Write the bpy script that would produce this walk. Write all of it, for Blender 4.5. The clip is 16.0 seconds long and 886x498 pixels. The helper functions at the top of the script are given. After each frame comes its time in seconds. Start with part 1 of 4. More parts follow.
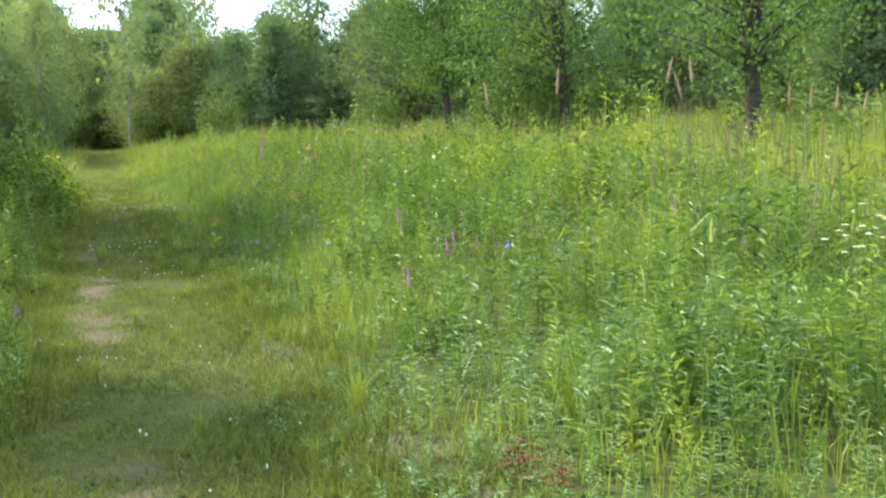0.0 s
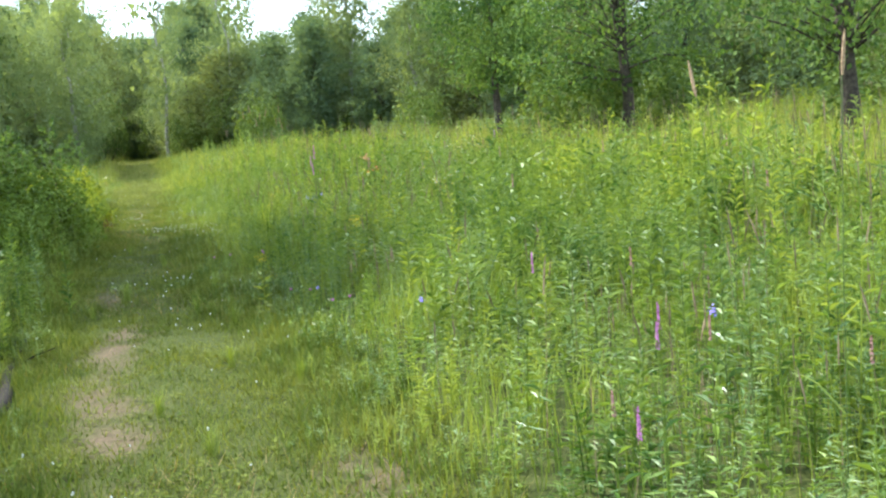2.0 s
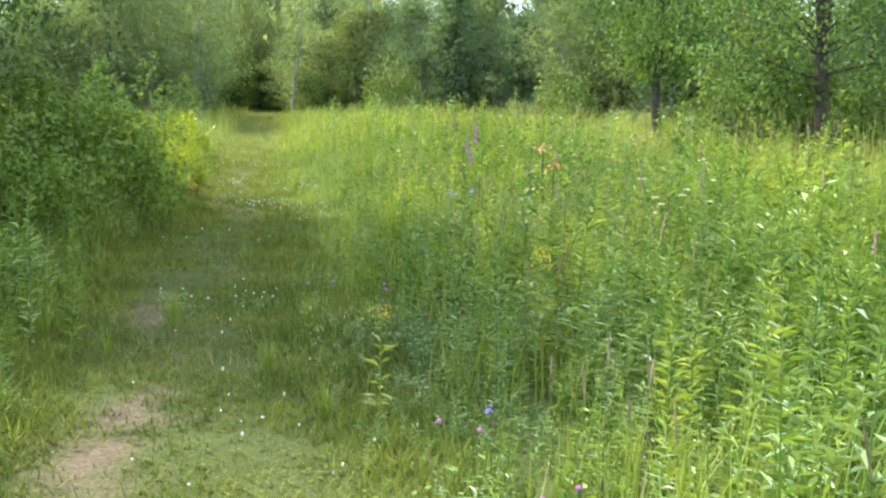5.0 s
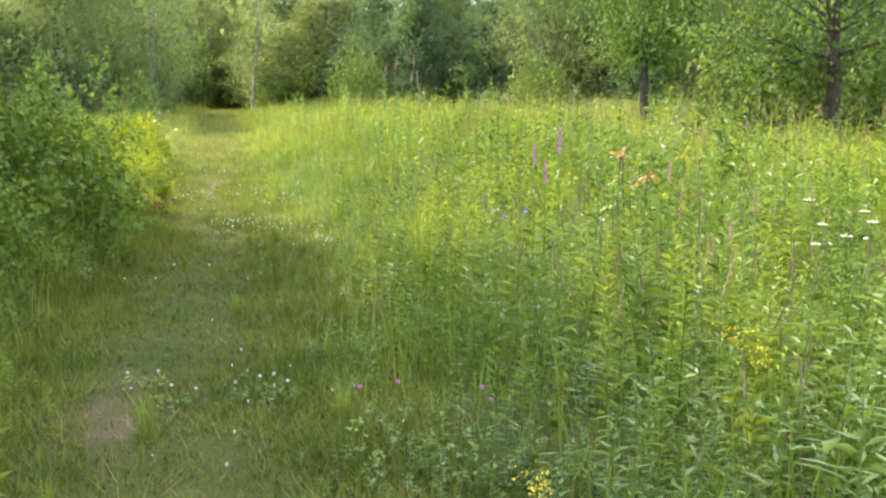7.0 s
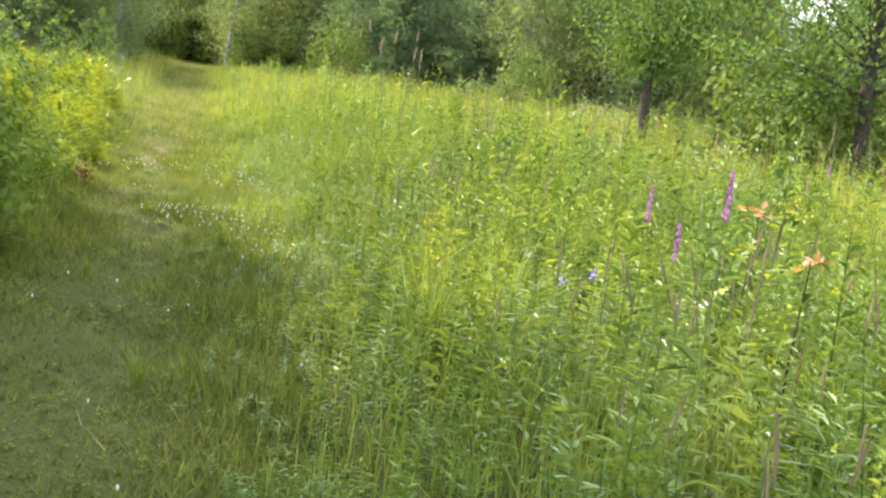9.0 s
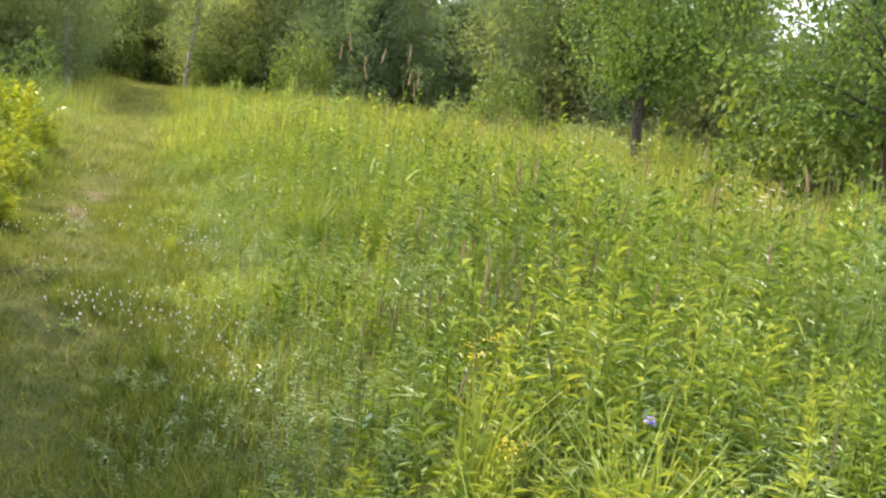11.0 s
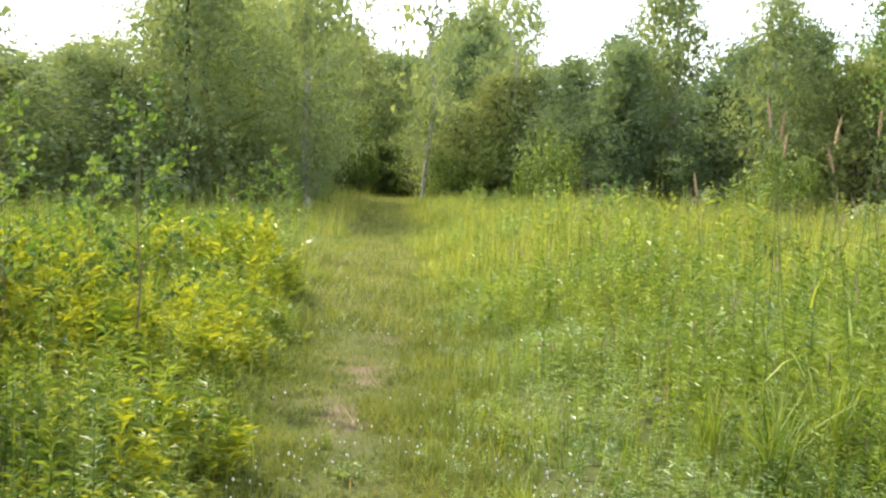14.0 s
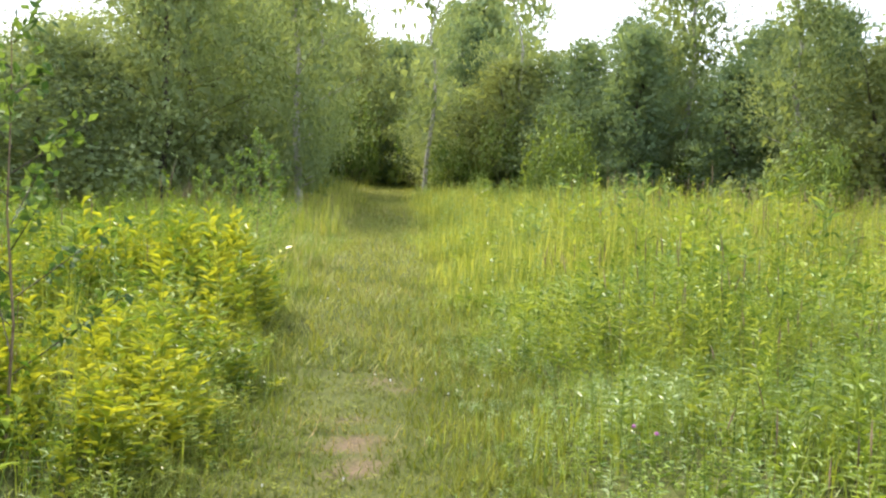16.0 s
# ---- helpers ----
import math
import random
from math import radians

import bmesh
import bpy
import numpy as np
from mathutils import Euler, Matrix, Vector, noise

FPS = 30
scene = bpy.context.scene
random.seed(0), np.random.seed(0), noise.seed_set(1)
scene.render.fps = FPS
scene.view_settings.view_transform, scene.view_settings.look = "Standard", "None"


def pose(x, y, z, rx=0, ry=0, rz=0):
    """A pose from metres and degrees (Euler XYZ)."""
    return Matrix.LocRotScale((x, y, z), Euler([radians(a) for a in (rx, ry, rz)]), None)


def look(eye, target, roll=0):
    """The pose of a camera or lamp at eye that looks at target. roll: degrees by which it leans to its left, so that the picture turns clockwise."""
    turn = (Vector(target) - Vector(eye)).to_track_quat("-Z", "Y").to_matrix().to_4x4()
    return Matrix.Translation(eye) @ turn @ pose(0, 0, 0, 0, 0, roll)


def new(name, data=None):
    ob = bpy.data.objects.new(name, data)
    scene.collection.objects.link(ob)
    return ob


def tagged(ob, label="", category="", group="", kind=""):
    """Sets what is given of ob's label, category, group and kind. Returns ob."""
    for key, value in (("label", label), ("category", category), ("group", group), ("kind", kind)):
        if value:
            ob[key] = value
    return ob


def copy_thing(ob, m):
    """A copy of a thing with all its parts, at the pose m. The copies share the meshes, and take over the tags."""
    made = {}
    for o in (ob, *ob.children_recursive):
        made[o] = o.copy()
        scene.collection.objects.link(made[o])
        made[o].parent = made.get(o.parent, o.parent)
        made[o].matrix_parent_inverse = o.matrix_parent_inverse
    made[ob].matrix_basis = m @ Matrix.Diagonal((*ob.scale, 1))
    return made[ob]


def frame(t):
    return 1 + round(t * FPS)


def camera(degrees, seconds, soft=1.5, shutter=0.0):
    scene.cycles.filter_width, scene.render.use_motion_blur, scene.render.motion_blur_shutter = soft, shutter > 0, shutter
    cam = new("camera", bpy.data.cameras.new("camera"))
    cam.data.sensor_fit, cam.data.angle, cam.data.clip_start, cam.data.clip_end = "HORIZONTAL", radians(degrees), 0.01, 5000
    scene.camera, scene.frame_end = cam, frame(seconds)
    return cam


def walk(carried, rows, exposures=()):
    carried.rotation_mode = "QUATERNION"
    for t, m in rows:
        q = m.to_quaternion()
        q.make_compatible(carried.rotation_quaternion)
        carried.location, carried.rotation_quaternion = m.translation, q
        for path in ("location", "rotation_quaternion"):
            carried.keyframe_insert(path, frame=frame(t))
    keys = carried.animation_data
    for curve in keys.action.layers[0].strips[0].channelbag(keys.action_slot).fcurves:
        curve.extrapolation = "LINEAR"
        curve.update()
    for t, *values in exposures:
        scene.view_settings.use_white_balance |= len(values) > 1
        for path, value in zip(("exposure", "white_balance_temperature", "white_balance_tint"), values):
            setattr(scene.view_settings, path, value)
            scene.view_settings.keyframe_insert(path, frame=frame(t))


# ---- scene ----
cam = camera(42.0, 16.0, soft=2.3)
PATH = [
    (0.0, 0.079, -0.071, 1.470, 83.23, 3.29, 1.89),
    (0.5, -0.089, 0.555, 1.472, 86.53, -0.56, 3.64),
    (1.0, -0.268, 1.146, 1.467, 83.64, 0.68, 1.95),
    (1.5, -0.397, 1.790, 1.510, 83.40, 0.73, 3.66),
    (2.0, -0.521, 2.347, 1.518, 83.31, 5.09, 3.66),
    (2.5, -0.648, 2.975, 1.504, 84.11, 1.10, 6.14),
    (3.0, -0.813, 3.741, 1.503, 84.68, -1.80, 11.63),
    (3.5, -0.967, 4.369, 1.512, 83.64, -1.44, 10.41),
    (4.0, -1.132, 5.074, 1.510, 84.94, -1.26, 12.02),
    (4.5, -1.381, 5.743, 1.480, 84.37, -2.53, 14.92),
    (5.0, -1.505, 6.289, 1.483, 82.53, -1.78, 9.98),
    (5.2, -1.593, 6.536, 1.488, 83.42, -1.47, 10.28),
    (7.3, -2.607, 8.830, 1.493, 81.29, -0.39, 7.32),
    (7.5, -2.674, 9.060, 1.462, 80.12, -0.92, 6.76),
    (8.0, -2.885, 9.827, 1.519, 82.56, -4.25, 10.32),
    (8.5, -3.080, 10.512, 1.472, 82.38, -6.71, 9.07),
    (8.7, -3.131, 10.751, 1.465, 82.09, -7.19, 7.30),
    (10.8, -3.705, 13.468, 1.503, 80.09, -8.89, 5.63),
    (11.0, -3.838, 13.709, 1.533, 82.50, -7.15, 4.85),
    (11.5, -4.191, 14.590, 1.491, 83.92, -3.83, 11.18),
    (12.0, -4.548, 15.326, 1.500, 85.82, -6.60, 14.90),
    (12.5, -4.865, 15.934, 1.495, 85.10, -5.37, 15.08),
    (13.0, -5.136, 16.610, 1.507, 84.76, -3.65, 15.27),
    (13.5, -5.423, 17.250, 1.500, 84.59, -3.32, 15.16),
    (14.0, -5.670, 17.851, 1.511, 86.33, -2.31, 15.84),
    (14.5, -5.891, 18.490, 1.534, 84.02, -3.44, 18.05),
    (15.0, -6.133, 19.135, 1.519, 84.71, -1.22, 14.64),
    (15.5, -6.320, 19.809, 1.503, 86.13, -1.73, 14.17),
    (16.0, -6.569, 20.488, 1.467, 85.91, -2.23, 15.81),
]
walk(cam, [(t, pose(x, y, z, rx, ry, rz)) for t, x, y, z, rx, ry, rz in PATH],
     exposures=[(0.0, 1.06, 6000, 2), (3.0, 1.24, 6000, 4), (5.2, 1.43, 6100, 5), (7.3, 1.57, 6700, 12), (8.7, 1.57, 6700, 13), (10.8, 1.24, 7000, 16), (16.0, 1.23, 6700, 14)])

# ---- sky and sun ----
SUN_EL, SUN_AZ = 46.0, -66.0          # degrees above the horizon; clockwise from +y
world = bpy.data.worlds.new("sky")
scene.world = world
world.use_nodes = True
wn, wl = world.node_tree.nodes, world.node_tree.links
wn.clear()
sky = wn.new("ShaderNodeTexSky")
sky.sky_type, sky.sun_disc = "NISHITA", False
sky.sun_elevation, sky.sun_rotation = radians(SUN_EL), radians(SUN_AZ)
sky.dust_density, sky.air_density = 2.0, 1.0
coord = wn.new("ShaderNodeTexCoord")
stretch = wn.new("ShaderNodeMapping")
stretch.inputs["Scale"].default_value = (1.0, 1.0, 3.0)
puffs = wn.new("ShaderNodeTexNoise")
puffs.inputs["Scale"].default_value, puffs.inputs["Detail"].default_value = 2.2, 6.0
ramp = wn.new("ShaderNodeValToRGB")
ramp.color_ramp.elements[0].position, ramp.color_ramp.elements[1].position = 0.36, 0.58
blend = wn.new("ShaderNodeMixRGB")
blend.inputs["Color2"].default_value = (9.3, 10.4, 11.9, 1)
wl.new(coord.outputs["Generated"], stretch.inputs["Vector"])
wl.new(stretch.outputs["Vector"], puffs.inputs["Vector"])
wl.new(puffs.outputs["Fac"], ramp.inputs["Fac"])
wl.new(ramp.outputs["Color"], blend.inputs["Fac"])
wl.new(sky.outputs["Color"], blend.inputs["Color1"])
wb = wn.new("ShaderNodeBackground")
wb.inputs["Strength"].default_value = 0.13
wo = wn.new("ShaderNodeOutputWorld")
wl.new(blend.outputs["Color"], wb.inputs["Color"])
wl.new(wb.outputs["Background"], wo.inputs["Surface"])

sun_data = bpy.data.lights.new("sun", "SUN")
sun_data.energy, sun_data.angle, sun_data.color = 4.4, radians(0.6), (1.0, 0.94, 0.84)
sun = new("sun", sun_data)
sx = math.sin(radians(SUN_AZ)) * math.cos(radians(SUN_EL))
sy = math.cos(radians(SUN_AZ)) * math.cos(radians(SUN_EL))
sun.matrix_world = look((sx * 50, sy * 50, math.sin(radians(SUN_EL)) * 50), (0, 0, 0))

# ---- materials ----


def leafy(name, low, high, light=0.35, rough=0.5, gloss=0.35, by_object=0.0, patch=1.3, single=0.45):
    """A leaf surface: tints between low and high leaf by leaf, and over patches of some metres; light passes through it."""
    m = bpy.data.materials.new(name)
    m.use_nodes = True
    n, l = m.node_tree.nodes, m.node_tree.links
    n.clear()
    geo = n.new("ShaderNodeNewGeometry")
    tex = n.new("ShaderNodeTexNoise")
    tex.inputs["Scale"].default_value, tex.inputs["Detail"].default_value = patch, 3.0
    l.new(geo.outputs["Position"], tex.inputs["Vector"])
    info = n.new("ShaderNodeObjectInfo")
    add = n.new("ShaderNodeMath")
    add.operation = "MULTIPLY_ADD"
    add.inputs[1].default_value = single
    l.new(geo.outputs["Random Per Island"], add.inputs[0])
    l.new(tex.outputs["Fac"], add.inputs[2])
    add2 = n.new("ShaderNodeMath")
    add2.operation = "MULTIPLY_ADD"
    add2.inputs[1].default_value = by_object
    l.new(info.outputs["Random"], add2.inputs[0])
    l.new(add.outputs[0], add2.inputs[2])
    ramp_ = n.new("ShaderNodeValToRGB")
    ramp_.color_ramp.elements[0].position, ramp_.color_ramp.elements[1].position = 0.46, 0.92 + by_object * 0.7
    ramp_.color_ramp.elements[0].color, ramp_.color_ramp.elements[1].color = (*low, 1), (*high, 1)
    l.new(add2.outputs[0], ramp_.inputs["Fac"])
    bs = n.new("ShaderNodeBsdfPrincipled")
    bs.inputs["Roughness"].default_value = rough
    bs.inputs["Specular IOR Level"].default_value = gloss
    l.new(ramp_.outputs["Color"], bs.inputs["Base Color"])
    tr = n.new("ShaderNodeBsdfTranslucent")
    warm = n.new("ShaderNodeMixRGB")
    warm.blend_type, warm.inputs["Fac"].default_value = "MULTIPLY", 1.0
    warm.inputs["Color2"].default_value = (1.5, 1.35, 0.6, 1)
    l.new(ramp_.outputs["Color"], warm.inputs["Color1"])
    l.new(warm.outputs["Color"], tr.inputs["Color"])
    mix = n.new("ShaderNodeMixShader")
    mix.inputs["Fac"].default_value = light
    l.new(bs.outputs["BSDF"], mix.inputs[1])
    l.new(tr.outputs["BSDF"], mix.inputs[2])
    out = n.new("ShaderNodeOutputMaterial")
    l.new(mix.outputs["Shader"], out.inputs["Surface"])
    return m


def rough_stuff(name, low, high, scale=12.0, rough=0.9, bump=0.3, fine=60.0):
    """Bark, wood, petals: two scales of mottling and a bump."""
    m = bpy.data.materials.new(name)
    m.use_nodes = True
    n, l = m.node_tree.nodes, m.node_tree.links
    bs = n["Principled BSDF"]
    geo = n.new("ShaderNodeNewGeometry")
    a, b = n.new("ShaderNodeTexNoise"), n.new("ShaderNodeTexNoise")
    a.inputs["Scale"].default_value, b.inputs["Scale"].default_value = scale, fine
    a.inputs["Detail"].default_value = 4.0
    for q in (a, b):
        l.new(geo.outputs["Position"], q.inputs["Vector"])
    mid = n.new("ShaderNodeMath")
    mid.operation = "MULTIPLY_ADD"
    mid.inputs[1].default_value = 0.4
    l.new(b.outputs["Fac"], mid.inputs[0])
    l.new(a.outputs["Fac"], mid.inputs[2])
    ramp_ = n.new("ShaderNodeValToRGB")
    ramp_.color_ramp.elements[0].position, ramp_.color_ramp.elements[1].position = 0.5, 0.95
    ramp_.color_ramp.elements[0].color, ramp_.color_ramp.elements[1].color = (*low, 1), (*high, 1)
    l.new(mid.outputs[0], ramp_.inputs["Fac"])
    l.new(ramp_.outputs["Color"], bs.inputs["Base Color"])
    bs.inputs["Roughness"].default_value = rough
    bs.inputs["Specular IOR Level"].default_value = 0.25
    bm_ = n.new("ShaderNodeBump")
    bm_.inputs["Strength"].default_value, bm_.inputs["Distance"].default_value = bump, 0.02
    l.new(mid.outputs[0], bm_.inputs["Height"])
    l.new(bm_.outputs["Normal"], bs.inputs["Normal"])
    return m


GRASS = leafy("grass_blade", (0.085, 0.15, 0.022), (0.265, 0.325, 0.062), 0.35, 0.55, 0.25)
# yellow of drying grass, also paled to put distance haze into the colour
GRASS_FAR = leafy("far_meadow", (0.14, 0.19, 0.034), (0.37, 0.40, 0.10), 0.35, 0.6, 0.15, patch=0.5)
LAWN = leafy("mown_grass", (0.062, 0.098, 0.016), (0.18, 0.205, 0.046), 0.3, 0.8, 0.05)
PALE_STRAW = leafy("pale_dry_grass", (0.2, 0.19, 0.075), (0.38, 0.365, 0.17), 0.3, 0.7, 0.15)
OLIVE = leafy("olive_path_grass", (0.11, 0.145, 0.036), (0.245, 0.268, 0.082), 0.3, 0.7, 0.1)
STRAW = leafy("dry_grass", (0.18, 0.14, 0.06), (0.36, 0.28, 0.13), 0.3, 0.7, 0.2)
WEED = leafy("weed_leaf", (0.05, 0.113, 0.017), (0.23, 0.318, 0.055), 0.34, 0.44, 0.36)
WEED_PALE = leafy("pale_weed_leaf", (0.085, 0.17, 0.05), (0.265, 0.355, 0.12), 0.32, 0.46, 0.4)
ASTER = leafy("aster_leaf", (0.075, 0.152, 0.045), (0.24, 0.325, 0.112), 0.3, 0.38, 0.48)
SUNNY = leafy("sunny_weed_leaf", (0.12, 0.2, 0.027), (0.34, 0.40, 0.075), 0.36, 0.5, 0.25)
GOLD = leafy("yellow_green_leaf", (0.075, 0.155, 0.018), (0.335, 0.368, 0.036), 0.4, 0.42, 0.42, single=0.5)
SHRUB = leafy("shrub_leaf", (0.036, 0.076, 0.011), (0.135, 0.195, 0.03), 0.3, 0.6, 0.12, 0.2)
# distance haze put into the colours: lifted and bluer; poplar and willow vary it
HAZY_TREE = leafy("hazy_tree_leaf", (0.118, 0.168, 0.086), (0.265, 0.33, 0.152), 0.44, 0.7, 0.08, 0.24, patch=0.4, single=0.16)
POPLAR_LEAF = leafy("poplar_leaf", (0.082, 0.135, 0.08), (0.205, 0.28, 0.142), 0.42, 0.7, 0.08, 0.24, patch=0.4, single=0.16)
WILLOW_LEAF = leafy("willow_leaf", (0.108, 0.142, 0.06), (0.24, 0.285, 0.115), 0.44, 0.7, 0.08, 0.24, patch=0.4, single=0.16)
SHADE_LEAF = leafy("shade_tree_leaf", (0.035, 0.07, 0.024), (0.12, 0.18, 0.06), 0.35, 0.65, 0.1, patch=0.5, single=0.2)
BUSH = leafy("bush_leaf", (0.05, 0.095, 0.022), (0.17, 0.235, 0.055), 0.3, 0.6, 0.15, 0.2, patch=0.6, single=0.3)
MAPLE = leafy("maple_leaf", (0.045, 0.098, 0.026), (0.165, 0.25, 0.065), 0.38, 0.6, 0.15, patch=0.5)
BARK = rough_stuff("dark_bark", (0.028, 0.022, 0.017), (0.11, 0.09, 0.07))
# near-black colour that holds the shade of the rut edge beside the path
DARK_EDGE = rough_stuff("dark_edge", (0.007, 0.005, 0.003), (0.028, 0.019, 0.012))
BIRCH = rough_stuff("pale_bark", (0.16, 0.15, 0.13), (0.5, 0.48, 0.43), 6.0)
STEM = rough_stuff("green_stem", (0.07, 0.12, 0.03), (0.16, 0.2, 0.06), 20.0, 0.7)
PURPLE = rough_stuff("purple_petal", (0.36, 0.11, 0.30), (0.6, 0.26, 0.5), 90.0, 0.7, 0.1)
PINK = rough_stuff("faded_pink_spike", (0.28, 0.14, 0.14), (0.5, 0.28, 0.24), 90.0, 0.8, 0.1)
BUFF = rough_stuff("ripe_seed_head", (0.22, 0.14, 0.08), (0.46, 0.32, 0.19), 120.0, 0.8, 0.3)
PETAL = rough_stuff("white_petal", (0.55, 0.56, 0.52), (0.78, 0.78, 0.74), 80.0, 0.6, 0.1)
YELLOW = rough_stuff("yellow_petal", (0.6, 0.42, 0.02), (0.85, 0.68, 0.06), 80.0, 0.6, 0.1)
RUST = rough_stuff("rust_seed", (0.07, 0.024, 0.010), (0.16, 0.055, 0.022), 60.0, 0.9, 0.2)
STALK = rough_stuff("brown_stalk", (0.12, 0.085, 0.05), (0.30, 0.22, 0.14), 9.0, 0.85, 0.1)
CORAL = leafy("coral_leaf", (0.32, 0.15, 0.08), (0.5, 0.30, 0.17), 0.35)
BLUE = rough_stuff("violet_petal", (0.16, 0.12, 0.5), (0.35, 0.28, 0.75), 80.0, 0.6, 0.1)

# ---- plan ----
rng = np.random.default_rng(11)


def step(a, b, v):
    q = np.clip((np.asarray(v, float) - a) / (b - a), 0, 1)
    return q * q * (3 - 2 * q)


def lattice(i, j, seed):
    v = np.sin(i * 127.1 + j * 311.7 + seed * 74.7) * 43758.5453
    return v - np.floor(v)


def wave(x, y, size, seed=0):
    """Smooth noise from 0 to 1 over the plan, with bumps of that size in metres."""
    x, y = np.asarray(x, float) / size, np.asarray(y, float) / size
    i, j = np.floor(x), np.floor(y)
    u, v = x - i, y - j
    u, v = u * u * (3 - 2 * u), v * v * (3 - 2 * v)
    return (lattice(i, j, seed) * (1 - u) + lattice(i + 1, j, seed) * u) * (1 - v) + (lattice(i, j + 1, seed) * (1 - u) + lattice(i + 1, j + 1, seed) * u) * v


def mid_x(y):
    """The middle of the mown path."""
    return -0.33 * np.asarray(y, float) - 0.1


def aside(x, y):
    """Metres to the right of the middle of the path."""
    return (np.asarray(x, float) - mid_x(y)) * 0.95


def land(x, y):
    x, y = np.asarray(x, float), np.asarray(y, float)
    s = np.abs(aside(x, y))
    return 0.10 * step(26, 55, y) + (wave(x, y, 0.9, 3) - 0.5) * 0.05 + 0.05 * step(0.7, 1.6, s) + (wave(x, y, 9, 4) - 0.5) * 0.10 * step(2, 6, s)


def brink(x, y):
    """Metres outside the mown strip; below 0 inside it."""
    s = aside(x, y) + (wave(x, y, 1.3, 12) - 0.5) * 0.5 + (wave(x, y, 0.4, 13) - 0.5) * 0.25
    return np.where(s > 0, s - (0.55 + 0.35 * step(22, 12, y)), -s - 0.5 + 0.24 * step(17.5, 20, y) * step(27.5, 24.5, y))


def tall(x, y):
    """Height of the meadow's growth."""
    s, o = aside(x, y), brink(x, y)
    y = np.asarray(y, float)
    right = 0.07 + 0.36 * step(0.0, 1.3, o) + 0.26 * step(1.0, 4.5, o) + 0.06 * step(14, 34, y + 0.5 * s)
    left = 0.07 + 0.48 * step(-0.05, 0.55, o) + (0.25 - 0.18 * step(22, 32, y)) * step(0.7, 2.0, o)
    h = np.where(s > 0, right, left)
    h = h * (1 + 0.26 * step(0.6, 0.85, wave(x, y, 1.05, 9))) * (0.35 + 0.65 * step(0.05, 0.22, np.abs(np.asarray(x, float) + 3.55 + 0.375 * (y - 8.4)) + 3 * step(11.2, 11.8, y) + 3 * step(8.4, 8.0, y)))
    return h * (0.46 + 0.82 * step(0.2, 0.8, wave(x, y, 1.2, 5))) * (0.8 + 0.4 * wave(x, y, 3.7, 6)) * (0.72 + 0.55 * wave(x, y, 0.45, 7))


# ---- mesh tools ----


def mesh(name, V, faces, mat, smooth=False):
    me = bpy.data.meshes.new(name)
    V = np.asarray(V, np.float32)
    faces = [np.asarray(f, np.int32) for f in faces if len(f)]
    loops = np.concatenate([f.ravel() for f in faces])
    sizes = np.concatenate([np.full(len(f), f.shape[1], np.int32) for f in faces])
    me.vertices.add(len(V))
    me.vertices.foreach_set("co", V.ravel())
    me.loops.add(len(loops))
    me.loops.foreach_set("vertex_index", loops)
    me.polygons.add(len(sizes))
    me.polygons.foreach_set("loop_start", np.concatenate([[0], np.cumsum(sizes)[:-1]]).astype(np.int32))
    me.polygons.foreach_set("use_smooth", np.full(len(sizes), smooth))
    me.update(calc_edges=True)
    me.materials.append(mat)
    return me


def join(pieces):
    """Pieces of (V, tris, quads) as one."""
    Vs, ts, qs, k = [], [], [], 0
    for V, t, q in pieces:
        Vs.append(V)
        if len(t):
            ts.append(np.asarray(t) + k)
        if len(q):
            qs.append(np.asarray(q) + k)
        k += len(V)
    return np.concatenate(Vs), (np.concatenate(ts) if ts else np.zeros((0, 3), int)), (np.concatenate(qs) if qs else np.zeros((0, 4), int))


def scatter(shape, pos, yaw, wide, high, bend):
    """Copies of a shape (1 m high) set at pos, turned, sized and bent over."""
    V, t, q = shape
    c, s = np.cos(yaw)[:, None], np.sin(yaw)[:, None]
    x, y, z = V[None, :, 0] * wide[:, None], V[None, :, 1] * wide[:, None], V[None, :, 2]
    y = y + bend[:, None] * z * z * high[:, None]
    X = np.stack([x * c - y * s + pos[:, :1], x * s + y * c + pos[:, 1:2], z * high[:, None] * (1 - 0.35 * np.minimum(np.abs(bend[:, None]), 1.2) * z) + pos[:, 2:3]], -1)
    off = np.arange(len(pos))[:, None, None] * len(V)
    T = (np.asarray(t)[None] + off).reshape(-1, 3) if len(t) else np.zeros((0, 3), int)
    Q = (np.asarray(q)[None] + off).reshape(-1, 4) if len(q) else np.zeros((0, 4), int)
    return X.reshape(-1, 3), T, Q


def tube(points, radii, sides=5):
    points, radii = np.asarray(points, float), np.asarray(radii, float)
    d = np.gradient(points, axis=0)
    d /= np.linalg.norm(d, axis=1)[:, None] + 1e-9
    ref = np.where(np.abs(d[:, 2:3]) > 0.8, np.array([[1.0, 0, 0]]), np.array([[0, 0, 1.0]]))
    a = np.cross(d, ref)
    a /= np.linalg.norm(a, axis=1)[:, None] + 1e-9
    b = np.cross(d, a)
    th = np.arange(sides) * 2 * np.pi / sides
    V = (points[:, None] + radii[:, None, None] * (np.cos(th)[None, :, None] * a[:, None] + np.sin(th)[None, :, None] * b[:, None])).reshape(-1, 3)
    q = [(i * sides + j, i * sides + (j + 1) % sides, (i + 1) * sides + (j + 1) % sides, (i + 1) * sides + j) for i in range(len(points) - 1) for j in range(sides)]
    return V, np.zeros((0, 3), int), np.array(q)


